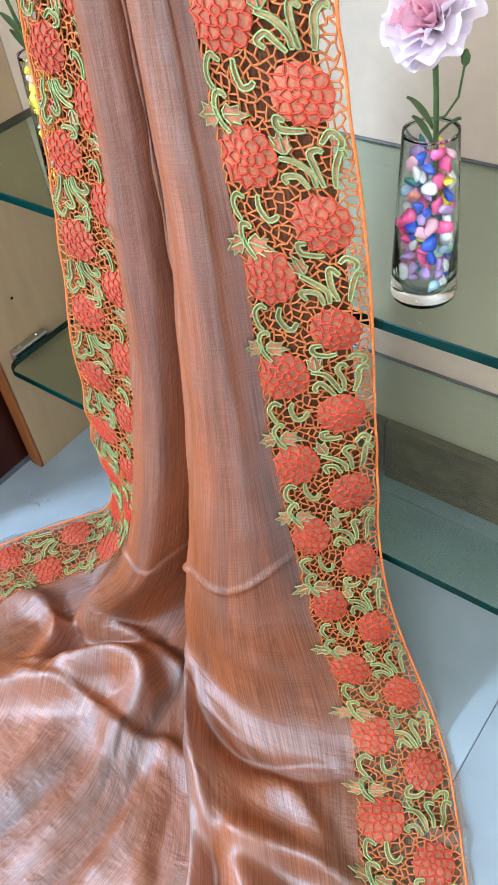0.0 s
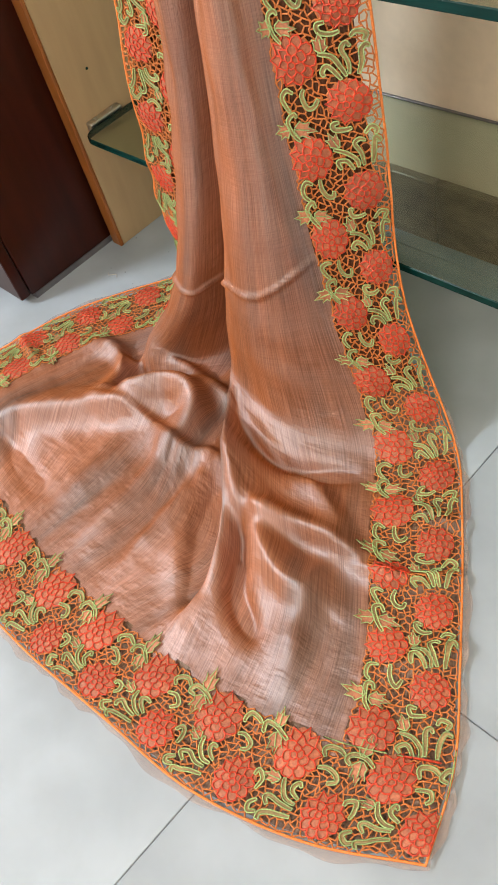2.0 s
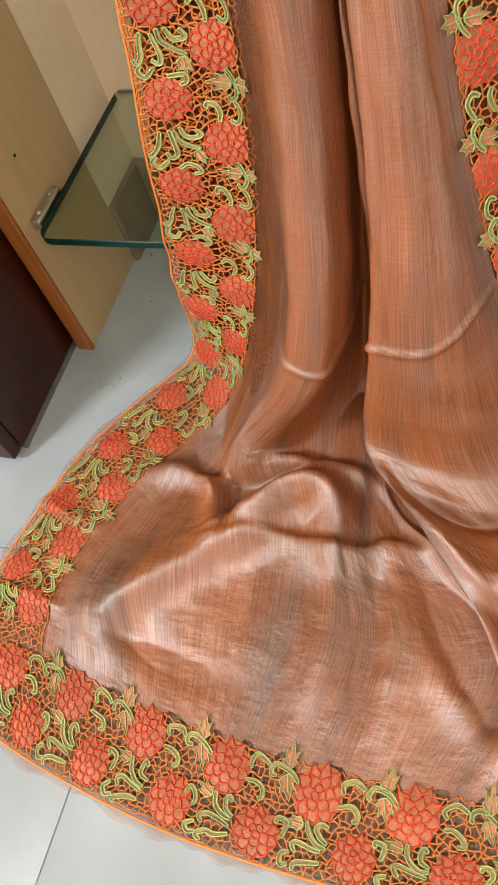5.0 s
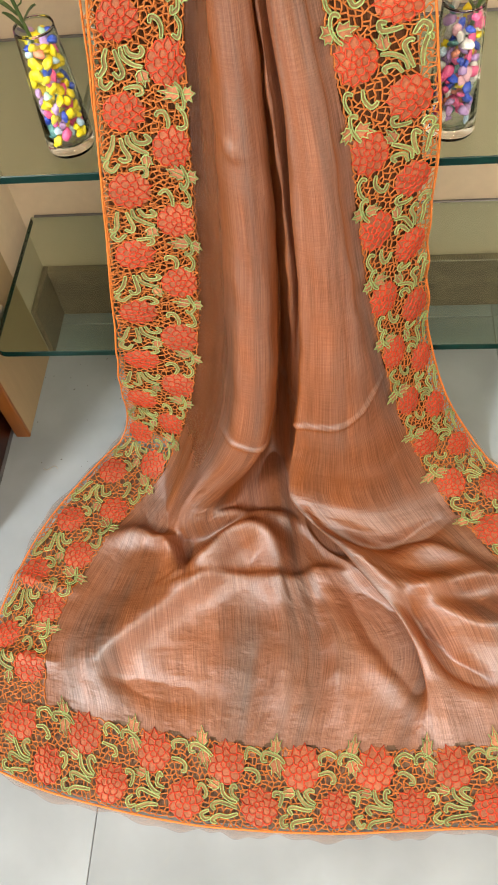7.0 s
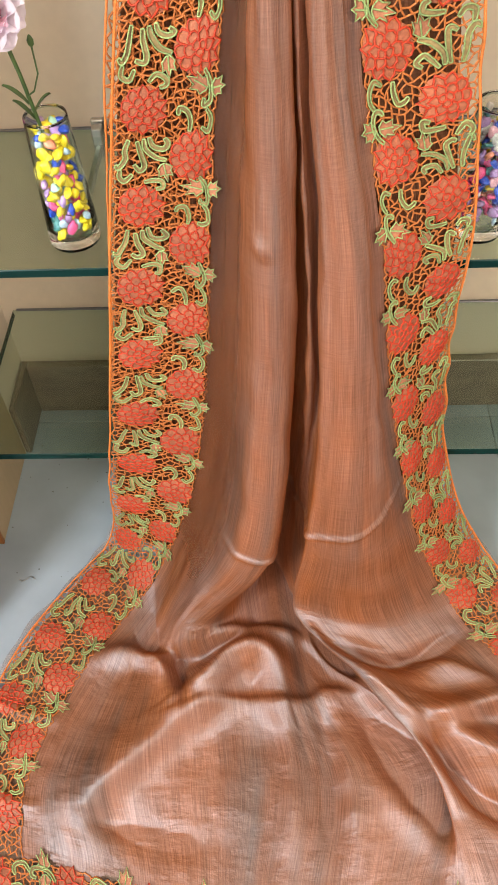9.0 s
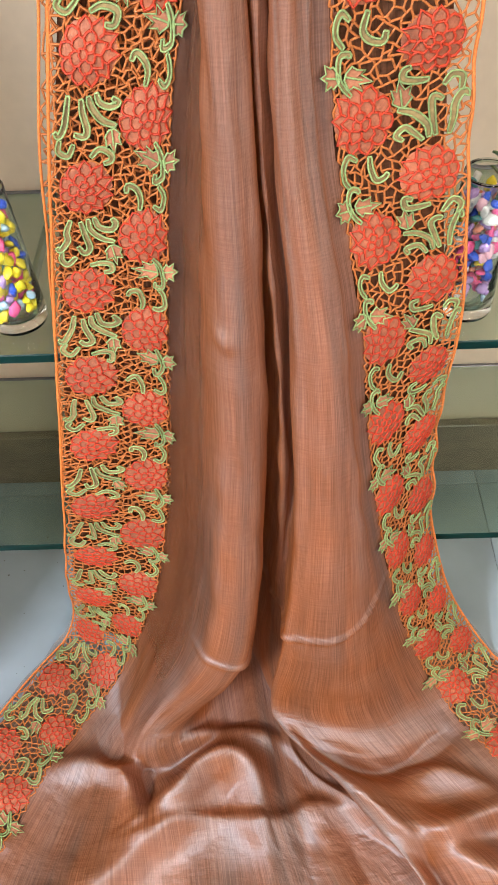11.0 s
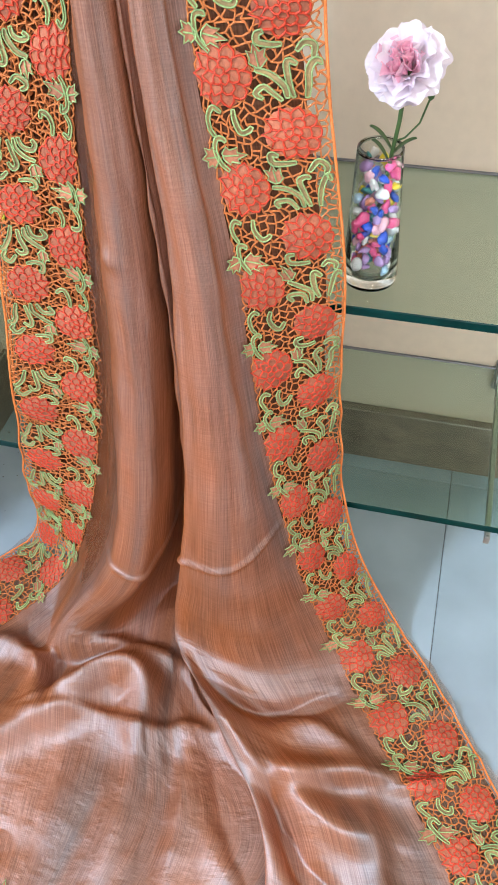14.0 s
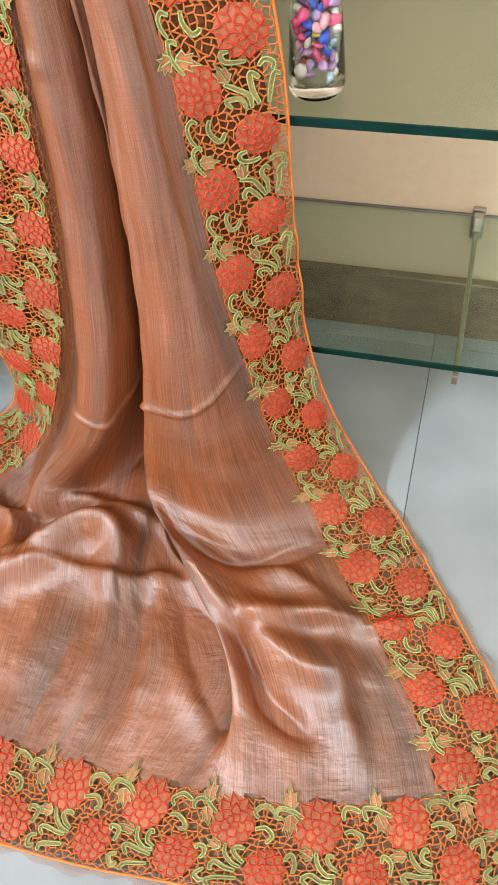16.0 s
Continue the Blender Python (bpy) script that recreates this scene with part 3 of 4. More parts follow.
def cords(lines, radius, sides=4, flat=0.7):
    """Vertices and faces of stitched cords; each line is n x 3."""
    verts, faces, base = [], [], 0
    for p in lines:
        n = len(p)
        d = np.gradient(p, axis=0)
        d /= np.maximum(np.linalg.norm(d, axis=1, keepdims=True), 1e-9)
        side = np.cross(d, np.array((0.23, -0.62, 0.75)))
        side /= np.maximum(np.linalg.norm(side, axis=1, keepdims=True), 1e-9)
        up = np.cross(side, d)
        for k in range(sides):
            a = 2 * math.pi * (k + 0.5) / sides
            verts.append(p + radius * (math.cos(a) * side + flat * math.sin(a) * up))
        for k in range(sides):
            m = (k + 1) % sides
            faces += [(base + k * n + i, base + k * n + i + 1, base + m * n + i + 1, base + m * n + i) for i in range(n - 1)]
        base += sides * n
    return np.concatenate(verts), faces


saree = thing("saree", "copper and mauve silk saree with red flower cutwork border", "saree", (0.0, 0.0, 0.0))


def cloth_sheet(name, mask, offset, mat, label, floor_gap):
    pts = GRID + offset * NORMAL
    pts[..., 2] = np.maximum(pts[..., 2], floor_gap)
    index = -np.ones((NV, NU), dtype=int)
    cells = mask[:-1, :-1] & mask[1:, :-1] & mask[:-1, 1:] & mask[1:, 1:]
    used = np.zeros((NV, NU), bool)
    for dj in (0, 1):
        for di in (0, 1):
            used[dj:NV - 1 + dj, di:NU - 1 + di] |= cells
    index[used] = np.arange(used.sum())
    js, is_ = np.nonzero(cells)
    faces = np.stack([index[js, is_], index[js + 1, is_], index[js + 1, is_ + 1], index[js, is_ + 1]], 1).tolist()
    wide = np.stack([UU * 0.10, VV * 0.165], -1)
    return mesh_part(name, pts[used], faces, mat, saree, label, True, wide[used])


# the plain silk stops at a scalloped line where the cutwork begins
scallop_v = 0.05 * np.sin(VV * 10.3)
scallop_u = 0.10 * np.sin(UU * 9.0)
CORE = (UU > 0.93 + scallop_v) & (UU < LAST - 0.93 + scallop_v) & (VV < 8.06 + scallop_u)
cloth_sheet("cloth", CORE, 0.0, CLOTH, "copper and mauve shot silk ground", 0.005)
cloth_sheet("lining", ((UU < 1.15) | (UU > LAST - 1.15) | (VV > 7.85)) & (UU > 0.06) & ((UU < LAST - 0.14) | (VV > 5.0) & (UU < LAST - 0.03)) & (VV < 8.96) & (VV > 4.5 + 0.5 * (UU < 5)), -0.0035, ORGANZA, "brown organza behind the cutwork", 0.0015)

# hanging back layers take the darkened silk, so the holes look shaded
cloth_sheet("back_layer", (UU > 0.02) & (UU < 2.9) & (VV < 4.8), -0.013, SHADED_LINING, "brown silk layer behind the hanging border, shade put into its colour", 0.0015)
cloth_sheet("back_layer", (UU > LAST - 1.15) & (UU < LAST - 0.14) & (VV < 4.56), -0.0035, SHADED_LINING, "brown silk layer behind the other hanging border, darkened as shade", 0.0015)

STRIPS = {side: Strip(side) for side in ("left", "bottom", "right")}
PITCH = 0.1012
rng = np.random.default_rng(11)


def flower(strip, s, d, size, turn):
    """A padded carnation: a domed scalloped patch and the stitched outlines of three rings of petals."""
    rings = ((10, 0.58, 1.0), (6, 0.26, 0.64), (3, 0.0, 0.32))
    teeth = 22
    a = np.linspace(0, 2 * math.pi, teeth * 2, endpoint=False)
    squash = rng.uniform(0.90, 0.99)
    if strip.side != "bottom":
        size, squash = size * 0.87, squash * 1.14
    rad = [0.0, 0.34, 0.66, 0.9, 1.0]
    pts_s, pts_d, h = [s], [d], [0.0042]
    for r in rad[1:]:
        rr = r * (1 + (0.03 * np.cos(a * 10) if r == 1.0 else 0))
        pts_s += list(s + size * rr * np.cos(a + turn) * squash)
        pts_d += list(d + size * rr * np.sin(a + turn))
        h += [0.0042 - 0.0028 * r * r] * len(a)
    n = len(a)
    faces = [(0, 1 + k, 1 + (k + 1) % n) for k in range(n)]
    for q in range(len(rad) - 2):
        b0, b1 = 1 + q * n, 1 + (q + 1) * n
        faces += [(b0 + k, b1 + k, b1 + (k + 1) % n, b0 + (k + 1) % n) for k in range(n)]
    fill = mesh_part("flower", strip.place(pts_s, pts_d, np.array(h)), faces, PETAL_FILL, saree)
    lines = []
    for count, r0, r1 in rings:
        off = rng.uniform(0, 6.28)
        for k in range(count):
            a0, a1 = off + 2 * math.pi * k / count, off + 2 * math.pi * (k + 1) / count
            mid = (a0 + a1) / 2
            inward = 0.5 + 0.5 * math.sin(mid + turn)  # petals are jagged towards the plain silk, round towards the edge
            peak = r1 * (1.0 + 0.10 * inward)
            sh = 0.97 - 0.16 * inward
            poly = [(r0, a0), (r0 * 0.35 + r1 * 0.55, a0 - 0.03), (r1 * sh, a0 * 0.8 + a1 * 0.2), (peak, mid + rng.uniform(-.08, .08)), (r1 * sh, a0 * 0.2 + a1 * 0.8), (r0 * 0.35 + r1 * 0.55, a1 + 0.03)]
            rr = np.array([p[0] for p in poly]) * size
            aa = np.array([p[1] for p in poly]) + turn
            lines.append(strip.place(s + rr * np.cos(aa) * squash, d + rr * np.sin(aa), 0.0048 - 0.0026 * (rr / size) ** 2))
    v, f = cords(lines, 0.00125)
    mesh_part("outline", v, f, PETAL_CORD, fill, "vermilion satin stitched petal outlines")
    return fill


def spray(strip, s, d, blades, mat):
    """One sprig: filled blades, each with a stitched green outline."""
    for a, b in blades:
        n = len(a)
        both = np.concatenate([a, b]) + np.array((s, d))
        both[:, 1] = np.clip(both[:, 1], 0.004, 0.135)
        faces = [(i, i + 1, n + i + 1, n + i) for i in range(n - 1)]
        fill = mesh_part("scroll", strip.place(both[:, 0], both[:, 1], 0.0024 + 0.0006 * rng.random()), faces, mat, saree)
        loop = np.concatenate([both[:n], both[n:][::-1], both[:1]])
        v, f = cords([strip.place(loop[:, 0], loop[:, 1], 0.0036)], 0.0009)
        mesh_part("outline", v, f, LEAF_CORD, fill, "pale green satin stitched outline")


def jagged(strip, s, d, tip, size):
    """A bud leaf with toothed lobes, as one outline."""
    shape = np.array([(-.0028, 0), (-.0095, .007), (-.0068, .0105), (-.0092, .020), (-.0036, .0165), (0, .028), (.0036, .0165), (.0092, .019), (.0068, .0098), (.0095, .0062), (.0028, 0)]) * size
    shape += rng.uniform(-.0008, .0008, shape.shape)
    ca, sa = math.cos(tip), math.sin(tip)
    turned = np.stack([shape[:, 0] * ca - shape[:, 1] * sa + s, np.clip(shape[:, 0] * sa + shape[:, 1] * ca + d, 0.004, 0.14)], 1)
    mid = turned.mean(0)[None]
    pts = np.concatenate([mid, turned])
    n = len(turned)
    fill = mesh_part("bud_leaf", strip.place(pts[:, 0], pts[:, 1], 0.0026), [(0, 1 + i, 1 + (i + 1) % n) for i in range(n)], BUD_FILL, saree)
    loop = np.concatenate([turned, turned[:1]])
    v, f = cords([strip.place(loop[:, 0], loop[:, 1], 0.0036), strip.place(*np.linspace(turned[0] * 0.5 + turned[-1] * 0.5, mid[0] * 0.6 + turned[5] * 0.4, 5).T, 0.0034)], 0.0009)
    mesh_part("outline", v, f, LEAF_CORD, fill, "pale green satin stitched outline")
    return fill


def band(points, width, steps=14):
    """A scroll of even width through points."""
    p = np.array(points, float)
    c = spline(p, np.linspace(0, len(p) - 1, steps))
    g = np.gradient(c, axis=0)
    g /= np.maximum(np.linalg.norm(g, axis=1, keepdims=True), 1e-9)
    t = np.linspace(0, 1, steps)[:, None]
    side = np.stack([-g[:, 1], g[:, 0]], 1) * width * np.clip(np.sin(math.pi * (0.06 + 0.86 * t)), 0, 1) ** 0.3
    return c + side, c - side


def motif(strip, s, flip):
    """One repeat: an inner and an outer flower with the scrolls, buds and leaves round them."""
    k = -1 if flip else 1

    def at(*pts):
        return [(k * x + rng.uniform(-.0018, .0018), y + rng.uniform(-.0015, .0015)) for x, y in pts]

    j = lambda: rng.uniform(-0.003, 0.003)
    flower(strip, s + j(), 0.079 + j() * 0.5, 0.0272 * rng.uniform(0.96, 1.05), rng.uniform(-0.3, 0.3))
    flower(strip, s + k * 0.05 + j(), 0.0295 + j() * 0.4, 0.0243 * rng.uniform(0.95, 1.03), rng.uniform(-0.3, 0.3))
    w = 0.0022

    def hook(*pts):
        return band(at(*pts), w * rng.uniform(0.88, 1.1), 18)

    # two hooks under the inner flower, and the wavy stem that leads on to the next one with a leaf on each side
    spray(strip, s, 0, [hook((.029, .086), (.026, .093), (.032, .099), (.041, .098), (.048, .093)), hook((.027, .074), (.037, .075), (.046, .071), (.048, .064), (.042, .061))], LEAF_FILL)
    spray(strip, s, 0, [hook((.082, .087), (.072, .094), (.061, .098), (.053, .096), (.051, .089), (.056, .087))], LEAF_FILL)
    jagged(strip, s + k * 0.067, 0.097, rng.uniform(-0.25, 0.25), rng.uniform(0.8, 0.95))
    jagged(strip, s + k * 0.067, 0.091, math.pi + k * 0.25 + rng.uniform(-0.25, 0.25), rng.uniform(0.8, 0.95))
    # fan of scrolls from the outer flower, with a toothed bud over it
    spray(strip, s, 0, [hook((.020, .031), (.010, .033), (.001, .042), (-.003, .053)), hook((.022, .036), (.013, .041), (.010, .048), (.014, .053), (.019, .050)), hook((.018, .026), (.006, .028), (-.007, .031), (-.012, .027), (-.008, .022))], LEAF_FILL)
    jagged(strip, s - k * 0.006, 0.049, k * 1.35 + rng.uniform(-0.25, 0.25), rng.uniform(0.62, 0.74))
    # hooks along the edge
    spray(strip, s, 0, [hook((.019, .017), (.008, .015), (-.003, .013), (-.010, .009), (-.007, .004)), hook((-.017, .021), (-.024, .015), (-.020, .008), (-.013, .010))], LEAF_FILL)
    # small sprig between the outer flower and the next inner one
    spray(strip, s, 0, [hook((.076, .032), (.079, .040), (.076, .048), (.069, .049), (.068, .043))], LEAF_FILL)


def repeats(strip, anchor, lo, hi):
    first = anchor - math.floor((anchor - lo) / PITCH) * PITCH
    return np.arange(first, hi, PITCH)


RIGHT, LEFT, BOTTOM = STRIPS["right"], STRIPS["left"], STRIPS["bottom"]
for s in repeats(RIGHT, RIGHT.near(.280, .275, .012) - 0.008, 0.03, RIGHT.length - 0.01):
    motif(RIGHT, s, False)
for s in repeats(LEFT, LEFT.near(-.115, .360, .697), 0.03, LEFT.length - 0.01):
    motif(LEFT, s, True)
for s in repeats(BOTTOM, BOTTOM.near(.228, -.175, .006), 0.02, BOTTOM.length - 0.02):
    motif(BOTTOM, s, False)


def net_lines(strip, cell=0.0080, lift=0.0012):
    """Irregular honeycomb of stitched bars over a border."""
    out = []
    r = np.random.default_rng(len(strip.side))
    pos = {}

    def vert(i, j):
        if (i, j) not in pos:
            s = i * cell * 0.5
            d = 0.003 + j * cell * 0.82 + (cell * 0.22 if (i + j) % 2 else 0)
            pos[(i, j)] = (s + r.uniform(-.38, .38) * cell, d + r.uniform(-.36, .36) * cell)
        return pos[(i, j)]

    ni, nj = int(strip.length / (cell * 0.5)), int((BORDER - 0.006) / (cell * 0.82))
    for i in range(ni):
        for j in range(nj + 1):
            ends = [(i + 1, j)]
            if (i + j) % 2 and j < nj:
                ends.append((i, j + 1))
            for e in ends:
                (s0, d0), (s1, d1) = vert(i, j), vert(*e)
                s = np.clip(np.array((s0, (s0 + s1) / 2, s1)), 0, strip.length)
                d = np.clip(np.array((d0, (d0 + d1) / 2, d1)), 0.001, BORDER + 0.003)
                out.append(strip.place(s, d, lift))
    return out


for strip in STRIPS.values():
    v, f = cords(net_lines(strip), 0.00102, 4, 0.8)
    tagged(mesh_part("cutwork_net", v, f, NET, saree, "orange stitched bars of the cutwork"), kind="stuff")

# the border's other layer, a little behind the hanging left one and shifted past its edge
behind = [p + np.array((-0.008, 0.0, 0.0)) * np.clip((p[:, 2:] - 0.52) / 0.25, 0, 1) for p in net_lines(LEFT, 0.0098, -0.0085) if p[:, 2].min() > 0.30]
v, f = cords(behind, 0.0011, 4, 0.8)
tagged(mesh_part("cutwork_net", v, f, NET, saree, "orange bars of the cutwork layer behind"), kind="stuff")
back_v = np.linspace(0, 3.2, 90)
back_edge = sample(GRID, np.zeros(90), back_v) - 0.0085 * sample(NORMAL, np.zeros(90), back_v) + np.array((-0.0085, 0.0, 0.0)) * np.clip((2.4 - back_v) / 1.25, 0, 1)[:, None]
v, f = cords([back_edge], 0.0013, 6, 0.9)
mesh_part("piping", v, f, PIPING, saree, "orange edge cord of the layer behind")

edge_u = np.concatenate([np.full(260, 0.0), np.linspace(0, LAST, 200)[1:-1], np.full(260, float(LAST))])
edge_v = np.concatenate([np.linspace(0, 9, 260), np.full(198, 9.0), np.linspace(9, 0, 260)])
edge = sample(GRID, edge_u, edge_v) + 0.0008 * sample(NORMAL, edge_u, edge_v)
v, f = cords([edge], 0.0015, 6, 0.9)
mesh_part("piping", v, f, PIPING, saree, "bright orange stitched edge cord")

# sheer selvedge that shows past the cord
inner = sample(GRID, np.clip(edge_u, 0.25, LAST - 0.25), np.clip(edge_v, 0, 8.75))
out_dir = edge - inner
out_dir[:, 2] *= 0.4
out_dir /= np.maximum(np.linalg.norm(out_dir, axis=1, keepdims=True), 1e-9)
wave = (0.008 + 0.003 * np.sin(np.arange(len(edge)) * 0.23) + 0.002 * np.sin(np.arange(len(edge)) * 0.61)) * np.clip((edge_v - 4.4) / 0.8, 0.12, 1)
rowsets = [edge + out_dir * (wave * t)[:, None] - np.array((0, 0, 0.001)) for t in (0.0, 0.5, 1.0)]
for k, row in enumerate(rowsets):
    row[:, 2] = np.maximum(row[:, 2], 0.003 - 0.0008 * k)
n = len(edge)
faces = [(k * n + i, k * n + i + 1, (k + 1) * n + i + 1, (k + 1) * n + i) for k in range(2) for i in range(n - 1)]
uvs = np.concatenate([np.stack([np.arange(n) * 0.004, np.full(n, 0.006 * k)], 1) for k in range(3)])
mesh_part("selvedge", np.concatenate(rowsets), faces, SHEER, saree, "sheer brown organza selvedge", True, uvs)


# ---- vases ----
def glass_vase(place, label):
    vase = thing("glass_vase", label, "vase", place, "vases on the glass shelf")
    outer = [(0.0255, 0.0), (0.0285, 0.002), (0.0292, 0.006), (0.0288, 0.02), (0.0256, 0.08), (0.0224, 0.147), (0.0222, 0.149)]
    inner = [(0.0209, 0.149), (0.0208, 0.146), (0.0238, 0.08), (0.0266, 0.018), (0.0252, 0.0145), (0.012, 0.0125), (0.0, 0.0125)]
    bm = lathe(outer + inner, 48)
    body = part("body", bm, CLEAR, vase, smooth=True)
    body.visible_shadow = False
    ring = [(0.0216 + 0.0006 * math.cos(a), 0.1494 + 0.0006 * math.sin(a)) for a in np.linspace(0, 2 * math.pi, 9)]
    part("rim", lathe(ring, 48, capped=False), CLEAR, vase, "rounded clear glass rim", smooth=True).visible_shadow = False
    return vase


PEBBLES = {
    "white": (0.82, 0.82, 0.8), "pale_blue": (0.45, 0.62, 0.78), "yellow": (0.85, 0.68, 0.03), "pink": (0.78, 0.10, 0.28),
    "mint": (0.42, 0.72, 0.55), "lilac": (0.45, 0.28, 0.58), "cobalt": (0.02, 0.07, 0.5), "coral": (0.8, 0.27, 0.16), "teal": (0.05, 0.2, 0.2), "rose": (0.75, 0.42, 0.5),
}
PEBBLE_MESH = {}
for shade, rgb in PEBBLES.items():
    mat = material(shade + "_painted_pebble", rgb, 0.35, grain=0.06, grain_size=300, blotch=0.08, blotch_size=90, shift=0.06)
    for kind in range(3):
        bm = bmesh.new()
        bmesh.ops.create_icosphere(bm, subdivisions=2, radius=1.0)
        for v in bm.verts:
            p = v.co.copy()
            q = noise.noise(p * 0.9 + Vector((kind * 7.1, len(shade), 0)))
            v.co = Vector((p.x * 1.2, p.y * 0.9, p.z * 0.62)) * (1 + 0.75 * q)
        PEBBLE_MESH[shade, kind] = mesh_of("pebble", bm, mat)


def fill_vase(place, shades, seed, top):
    """Painted pebbles heaped in a vase."""
    r = random.Random(seed)
    taken = []
    for _ in range(9000):
        if len(taken) > 150:
            break
        z = r.uniform(0.0172, top)
        wide = 0.0262 - (z - 0.02) * 0.042 - 0.0046
        a, q = r.uniform(0, 6.283), wide * (1 - r.random() ** 2 * 0.8)
        p = Vector((q * math.cos(a), q * math.sin(a), z))
        if any((p - o).length < 0.0069 for o in taken):
            continue
        taken.append(p)
        shade = r.choice(shades)
        ob = new("pebble", PEBBLE_MESH[shade, r.randrange(3)])
        size = r.uniform(0.0042, 0.0068)
        ob.matrix_world = Matrix.Translation(Vector(place) + p) @ Euler((r.uniform(-1.6, 1.6), r.uniform(-1.6, 1.6), r.uniform(0, 6))).to_matrix().to_4x4() @ Matrix.Diagonal((size, size, size, 1))
        tagged(ob, "small " + shade.replace("_", " ") + " painted pebble inside a clear vase", "pebble", "pebbles in the vases")


VASE_R, VASE_L = (0.208, 0.432, 0.5502), (-0.240, 0.433, 0.5502)
glass_vase(VASE_R, "clear tapered glass vase of pastel pebbles on the shelf")
glass_vase(VASE_L, "clear tapered glass vase of yellow and bright pebbles on the shelf")
fill_vase(VASE_R, ["white"] * 4 + ["pale_blue", "yellow", "yellow", "pink", "pink", "pink", "mint", "lilac", "lilac", "cobalt", "cobalt", "rose", "teal", "coral"], 3, 0.138)
fill_vase(VASE_L, ["yellow"] * 7 + ["pale_blue", "pink", "pink", "mint", "lilac", "lilac", "cobalt", "coral", "teal"], 8, 0.138)

PETAL_PALE = material("pale_pink_cloth_petal", (0.92, 0.84, 0.92), 0.6, grain=0.03, grain_size=200, blotch=0.06, blotch_size=40, shift=0.1)
PETAL_DEEP = material("rose_pink_cloth_petal", (0.93, 0.58, 0.69), 0.6, grain=0.06, grain_size=200, blotch=0.14, blotch_size=40, shift=0.12)
for mat in (PETAL_PALE, PETAL_DEEP):
    nt = mat.node_tree
    solid = nt.nodes["Principled BSDF"]
    glow = nt.nodes.new("ShaderNodeBsdfTranslucent")
    nt.links.new(solid.inputs["Base Color"].links[0].from_socket, glow.inputs[0])
    thin = nt.nodes.new("ShaderNodeMixShader")
    thin.inputs[0].default_value = 0.3
    nt.links.new(solid.outputs[0], thin.inputs[1])
    nt.links.new(glow.outputs[0], thin.inputs[2])
    nt.links.new(thin.outputs[0], nt.nodes["Material Output"].inputs[0])
STEM = material("green_plastic_stem", (0.06, 0.11, 0.03), 0.45, grain=0.15, grain_size=120, blotch=0.2, blotch_size=30, bump=0.1)


def petal(r, length, width, cup, ruffle):
    """A fan-shaped cloth petal with a frilled rim, rooted at the origin and growing along z."""
    rows, cols = 7, 15
    ph = r.uniform(0, 6.28)
    verts, faces = [], []
    for i in range(rows):
        t = i / (rows - 1)
        for j in range(cols):
            q = j / (cols - 1) * 2 - 1
            w = width * (0.15 + 0.85 * t ** 0.7)
            z = length * t * (1 - 0.26 * q * q) + (0.0010 * math.sin(q * 7 + ph) + 0.0003 * r.uniform(-1, 1)) * t ** 3
            y = cup * (t * t) + 0.3 * width * q * q * (1 - t * 0.5) + ruffle * (math.sin(q * 4.5 + ph) + 0.35 * math.sin(q * 9 + 2 * ph)) * t ** 2.5
            verts.append((w * q, -y, z))
    for i in range(rows - 1):
        for j in range(cols - 1):
            faces.append((i * cols + j, i * cols + j + 1, (i + 1) * cols + j + 1, (i + 1) * cols + j))
    return verts, faces


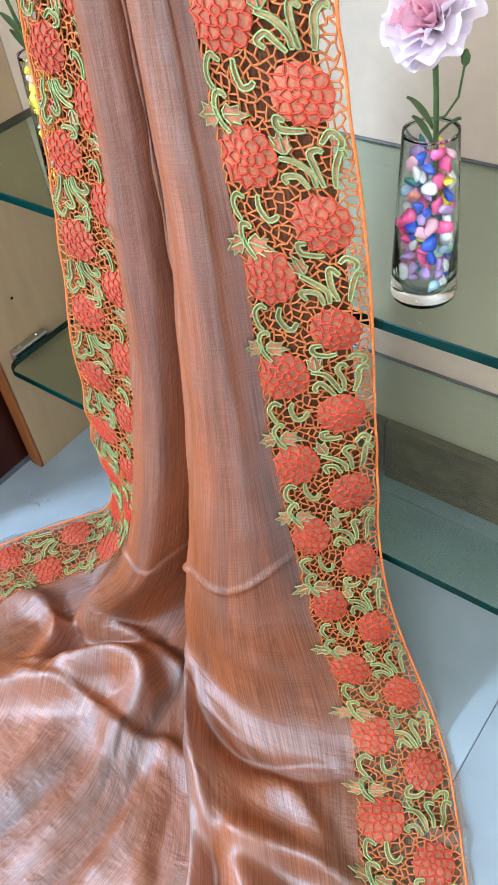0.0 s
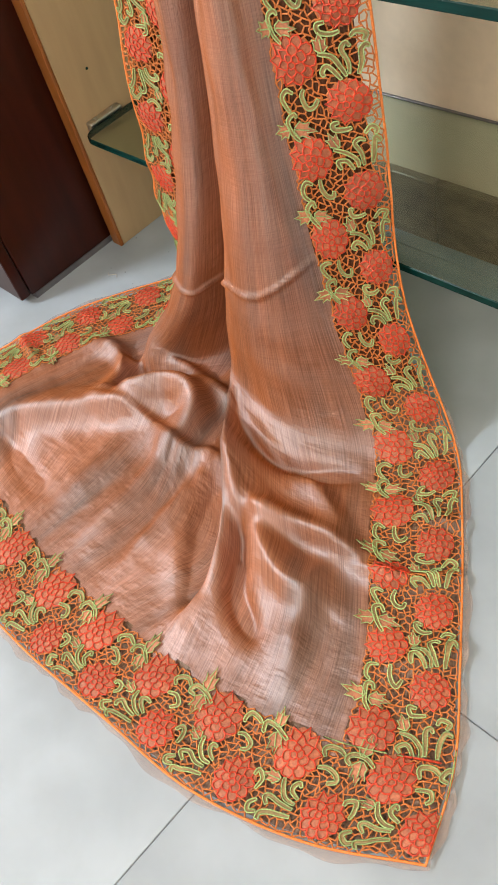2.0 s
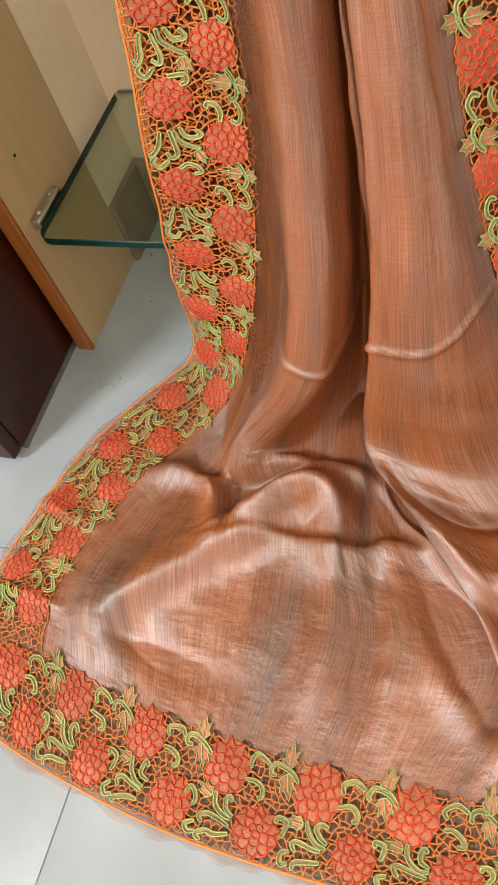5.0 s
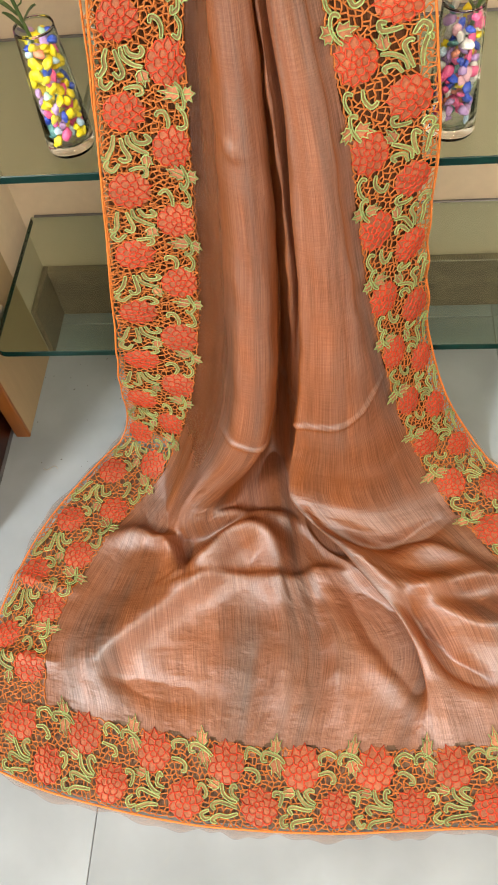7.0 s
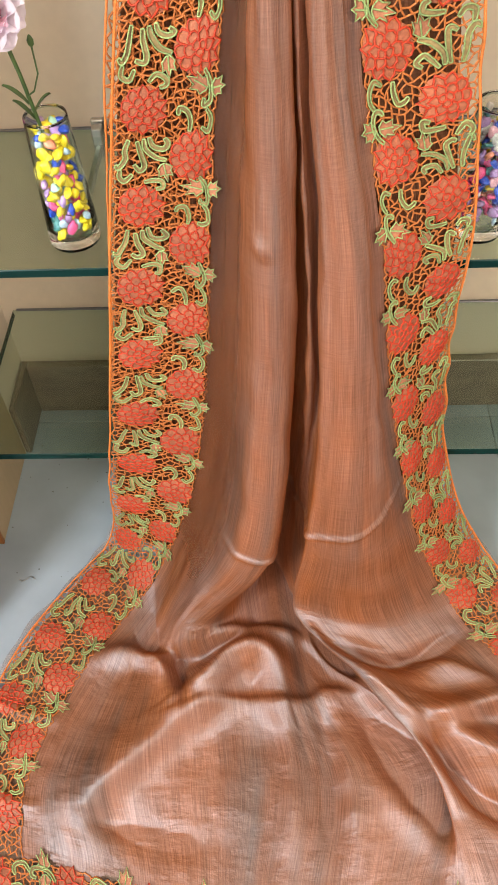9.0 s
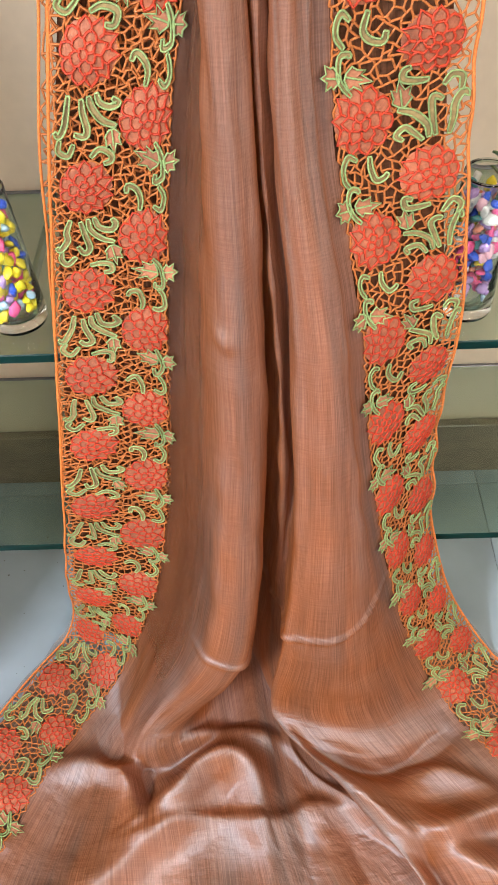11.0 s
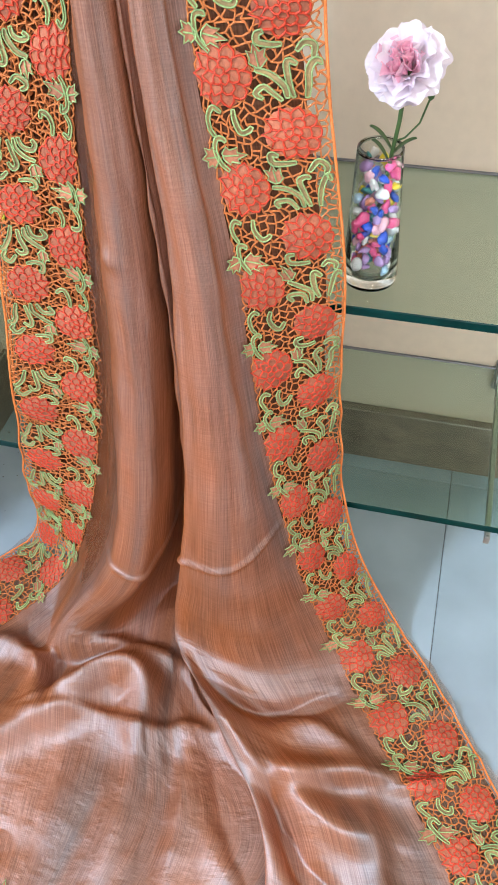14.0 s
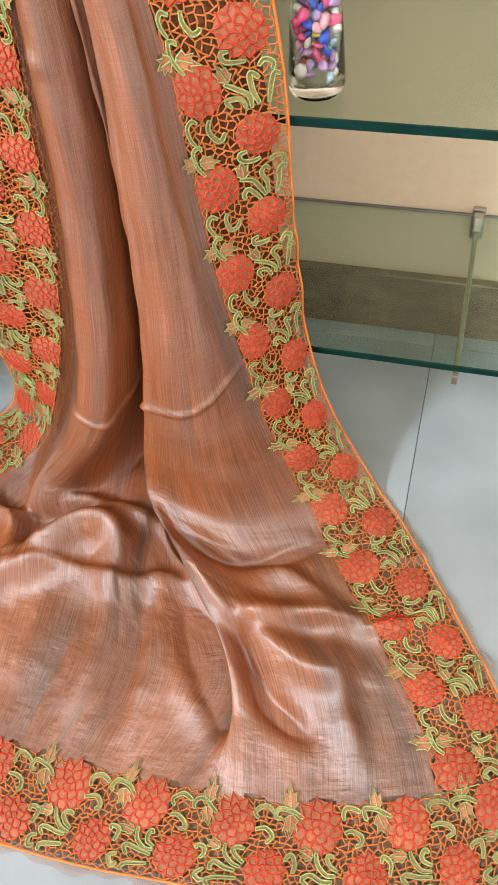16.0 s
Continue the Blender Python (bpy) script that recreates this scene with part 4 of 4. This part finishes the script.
def carnation(foot, head, deep, seed, label):
    """An artificial flower: stem, bud shoot, leaves, calyx and a ruffled head of many petals."""
    r = random.Random(seed)
    ob = thing("artificial_flower", label, "flower", foot, "flowers in the vases")
    f, h = Vector(foot), Vector(head)
    rise = h - f
    line = [Vector((0, 0, 0)), rise * 0.35 + Vector((0.001, 0.002, 0)), rise * 0.7 + Vector((0.002, 0, 0)), rise]
    part("stem", tube(line, [0.0022, 0.0021, 0.002, 0.0022], 8), STEM, ob, smooth=True)
    shoot = [rise * 0.55, rise * 0.58 + Vector((0.010, -0.002, 0.002)), rise * 0.68 + Vector((0.020, -0.003, 0.004)), rise * 0.86 + Vector((0.024, -0.003, 0.004))]
    bud_stem = part("side_shoot", tube(shoot, [0.0009] * 4, 6), STEM, ob, smooth=True)
    bud = part("bud", lathe([(0.0001, -0.004), (0.0028, -0.001), (0.0032, 0.003), (0.0014, 0.007), (0.0001, 0.008)], 12), STEM, bud_stem, smooth=True)
    bud.location = shoot[-1]
    for sx, z, lean in ((-1, 0.50, 0.020), (1, 0.44, 0.022), (-1, 0.40, 0.016)):
        base = rise * z
        verts, faces = [], []
        for i in range(8):
            t = i / 7
            w = 0.0042 * math.sin(math.pi * (0.08 + 0.9 * t)) ** 0.8
            c = base + Vector((sx * lean * t, -0.004 * t, 0.034 * t - 0.012 * t * t))
            verts += [c + Vector((0, -w, 0.001)), c + Vector((sx * 0.0012, 0, -0.0006)), c + Vector((0, w, 0.001))]
        for i in range(7):
            faces += [(3 * i, 3 * i + 1, 3 * i + 4, 3 * i + 3), (3 * i + 1, 3 * i + 2, 3 * i + 5, 3 * i + 4)]
        mesh_part("leaf", verts, faces, STEM, ob)
    cal = part("calyx", lathe([(0.002, -0.006), (0.006, -0.001), (0.0085, 0.005), (0.009, 0.009)], 16), STEM, ob, smooth=True)
    cal.location = rise
    for ring, (count, tilt, length, width) in enumerate(((8, 90, 0.034, 0.0165), (8, 72, 0.036, 0.0165), (9, 56, 0.034, 0.0140), (9, 42, 0.032, 0.0110), (9, 28, 0.029, 0.0085), (8, 13, 0.026, 0.0060))):
        for k in range(count):
            v, fc = petal(r, length * r.uniform(0.9, 1.08), width * r.uniform(0.9, 1.1), -0.004 if ring < 3 else -0.007, 0.0036)
            pink = r.random() < (deep * 0.25 if ring < 3 else deep * 1.7)
            p = mesh_part("petal", v, fc, PETAL_DEEP if pink else PETAL_PALE, ob)
            p.matrix_local = Matrix.Translation(rise + Vector((0, 0, 0.004))) @ Euler((0.75, -0.3, 0)).to_matrix().to_4x4() @ Euler((0, 0, 2 * math.pi * (k + 0.5 * (ring % 2)) / count + r.uniform(-.15, .15))).to_matrix().to_4x4() @ Euler((radians(tilt + r.uniform(-8, 8)), 0, r.uniform(-.2, .2))).to_matrix().to_4x4()
    return ob


carnation((0.211, 0.436, 0.632), (0.228, 0.389, 0.788), 0.26, 4, "artificial carnation of pale pink cloth petals standing in a vase")
carnation((-0.243, 0.437, 0.632), (-0.256, 0.415, 0.798), 0.6, 6, "artificial carnation of rose pink cloth petals standing in a vase")

# small curl of thread on the tiles
thread = thing("thread_scrap", "short curl of grey thread lying on the floor", "thread", (-0.415, 0.300, 0))
part("strand", tube([(0.012 * t, 0.004 * math.sin(3 * t) , 0.0012) for t in np.linspace(-1, 1.1, 14)], 0.0008, 5), STEEL, thread, smooth=True)

specks = bmesh.new()
dirt = random.Random(5)
for _ in range(26):
    px, py, size = dirt.uniform(-0.47, -0.28), dirt.uniform(0.30, 0.62), dirt.uniform(0.0006, 0.0016)
    made = bmesh.ops.create_icosphere(specks, subdivisions=1, radius=size)["verts"]
    for v in made:
        v.co = Vector((v.co.x * dirt.uniform(0.8, 1.6) + px, v.co.y + py, v.co.z * 0.4 + size * 0.4))
tagged(part("floor_specks", specks, GROUT), "scattered dark specks of dirt on the tiles", "dirt", kind="stuff")


# ---- floor tiles ----
def floor_tile(x0, x1, y0, y1):
    key = (round(x1 - x0, 3), round(y1 - y0, 3))
    if key not in TILE_MESH:
        TILE_MESH[key] = mesh_of("tile", box(-key[0] / 2, key[0] / 2, -key[1] / 2, key[1] / 2, -0.008, 0.0, 0.0008, 1), TILE, False)
    ob = new("tile", TILE_MESH[key])
    ob.parent = floor
    ob.location = ((x0 + x1) / 2, (y0 + y1) / 2, 0)


TILE_MESH = {}
xs = [0.3585 + TILE_W * k for k in range(-4, 4)]
ys = [0.0265 + TILE_D * k for k in range(-4, 2)]
for a in xs[:-1]:
    for y_low in ys:
        floor_tile(a + 0.0006, a + TILE_W - 0.0006, y_low + 0.0006, min(y_low + TILE_D, 0.665) - 0.0006)
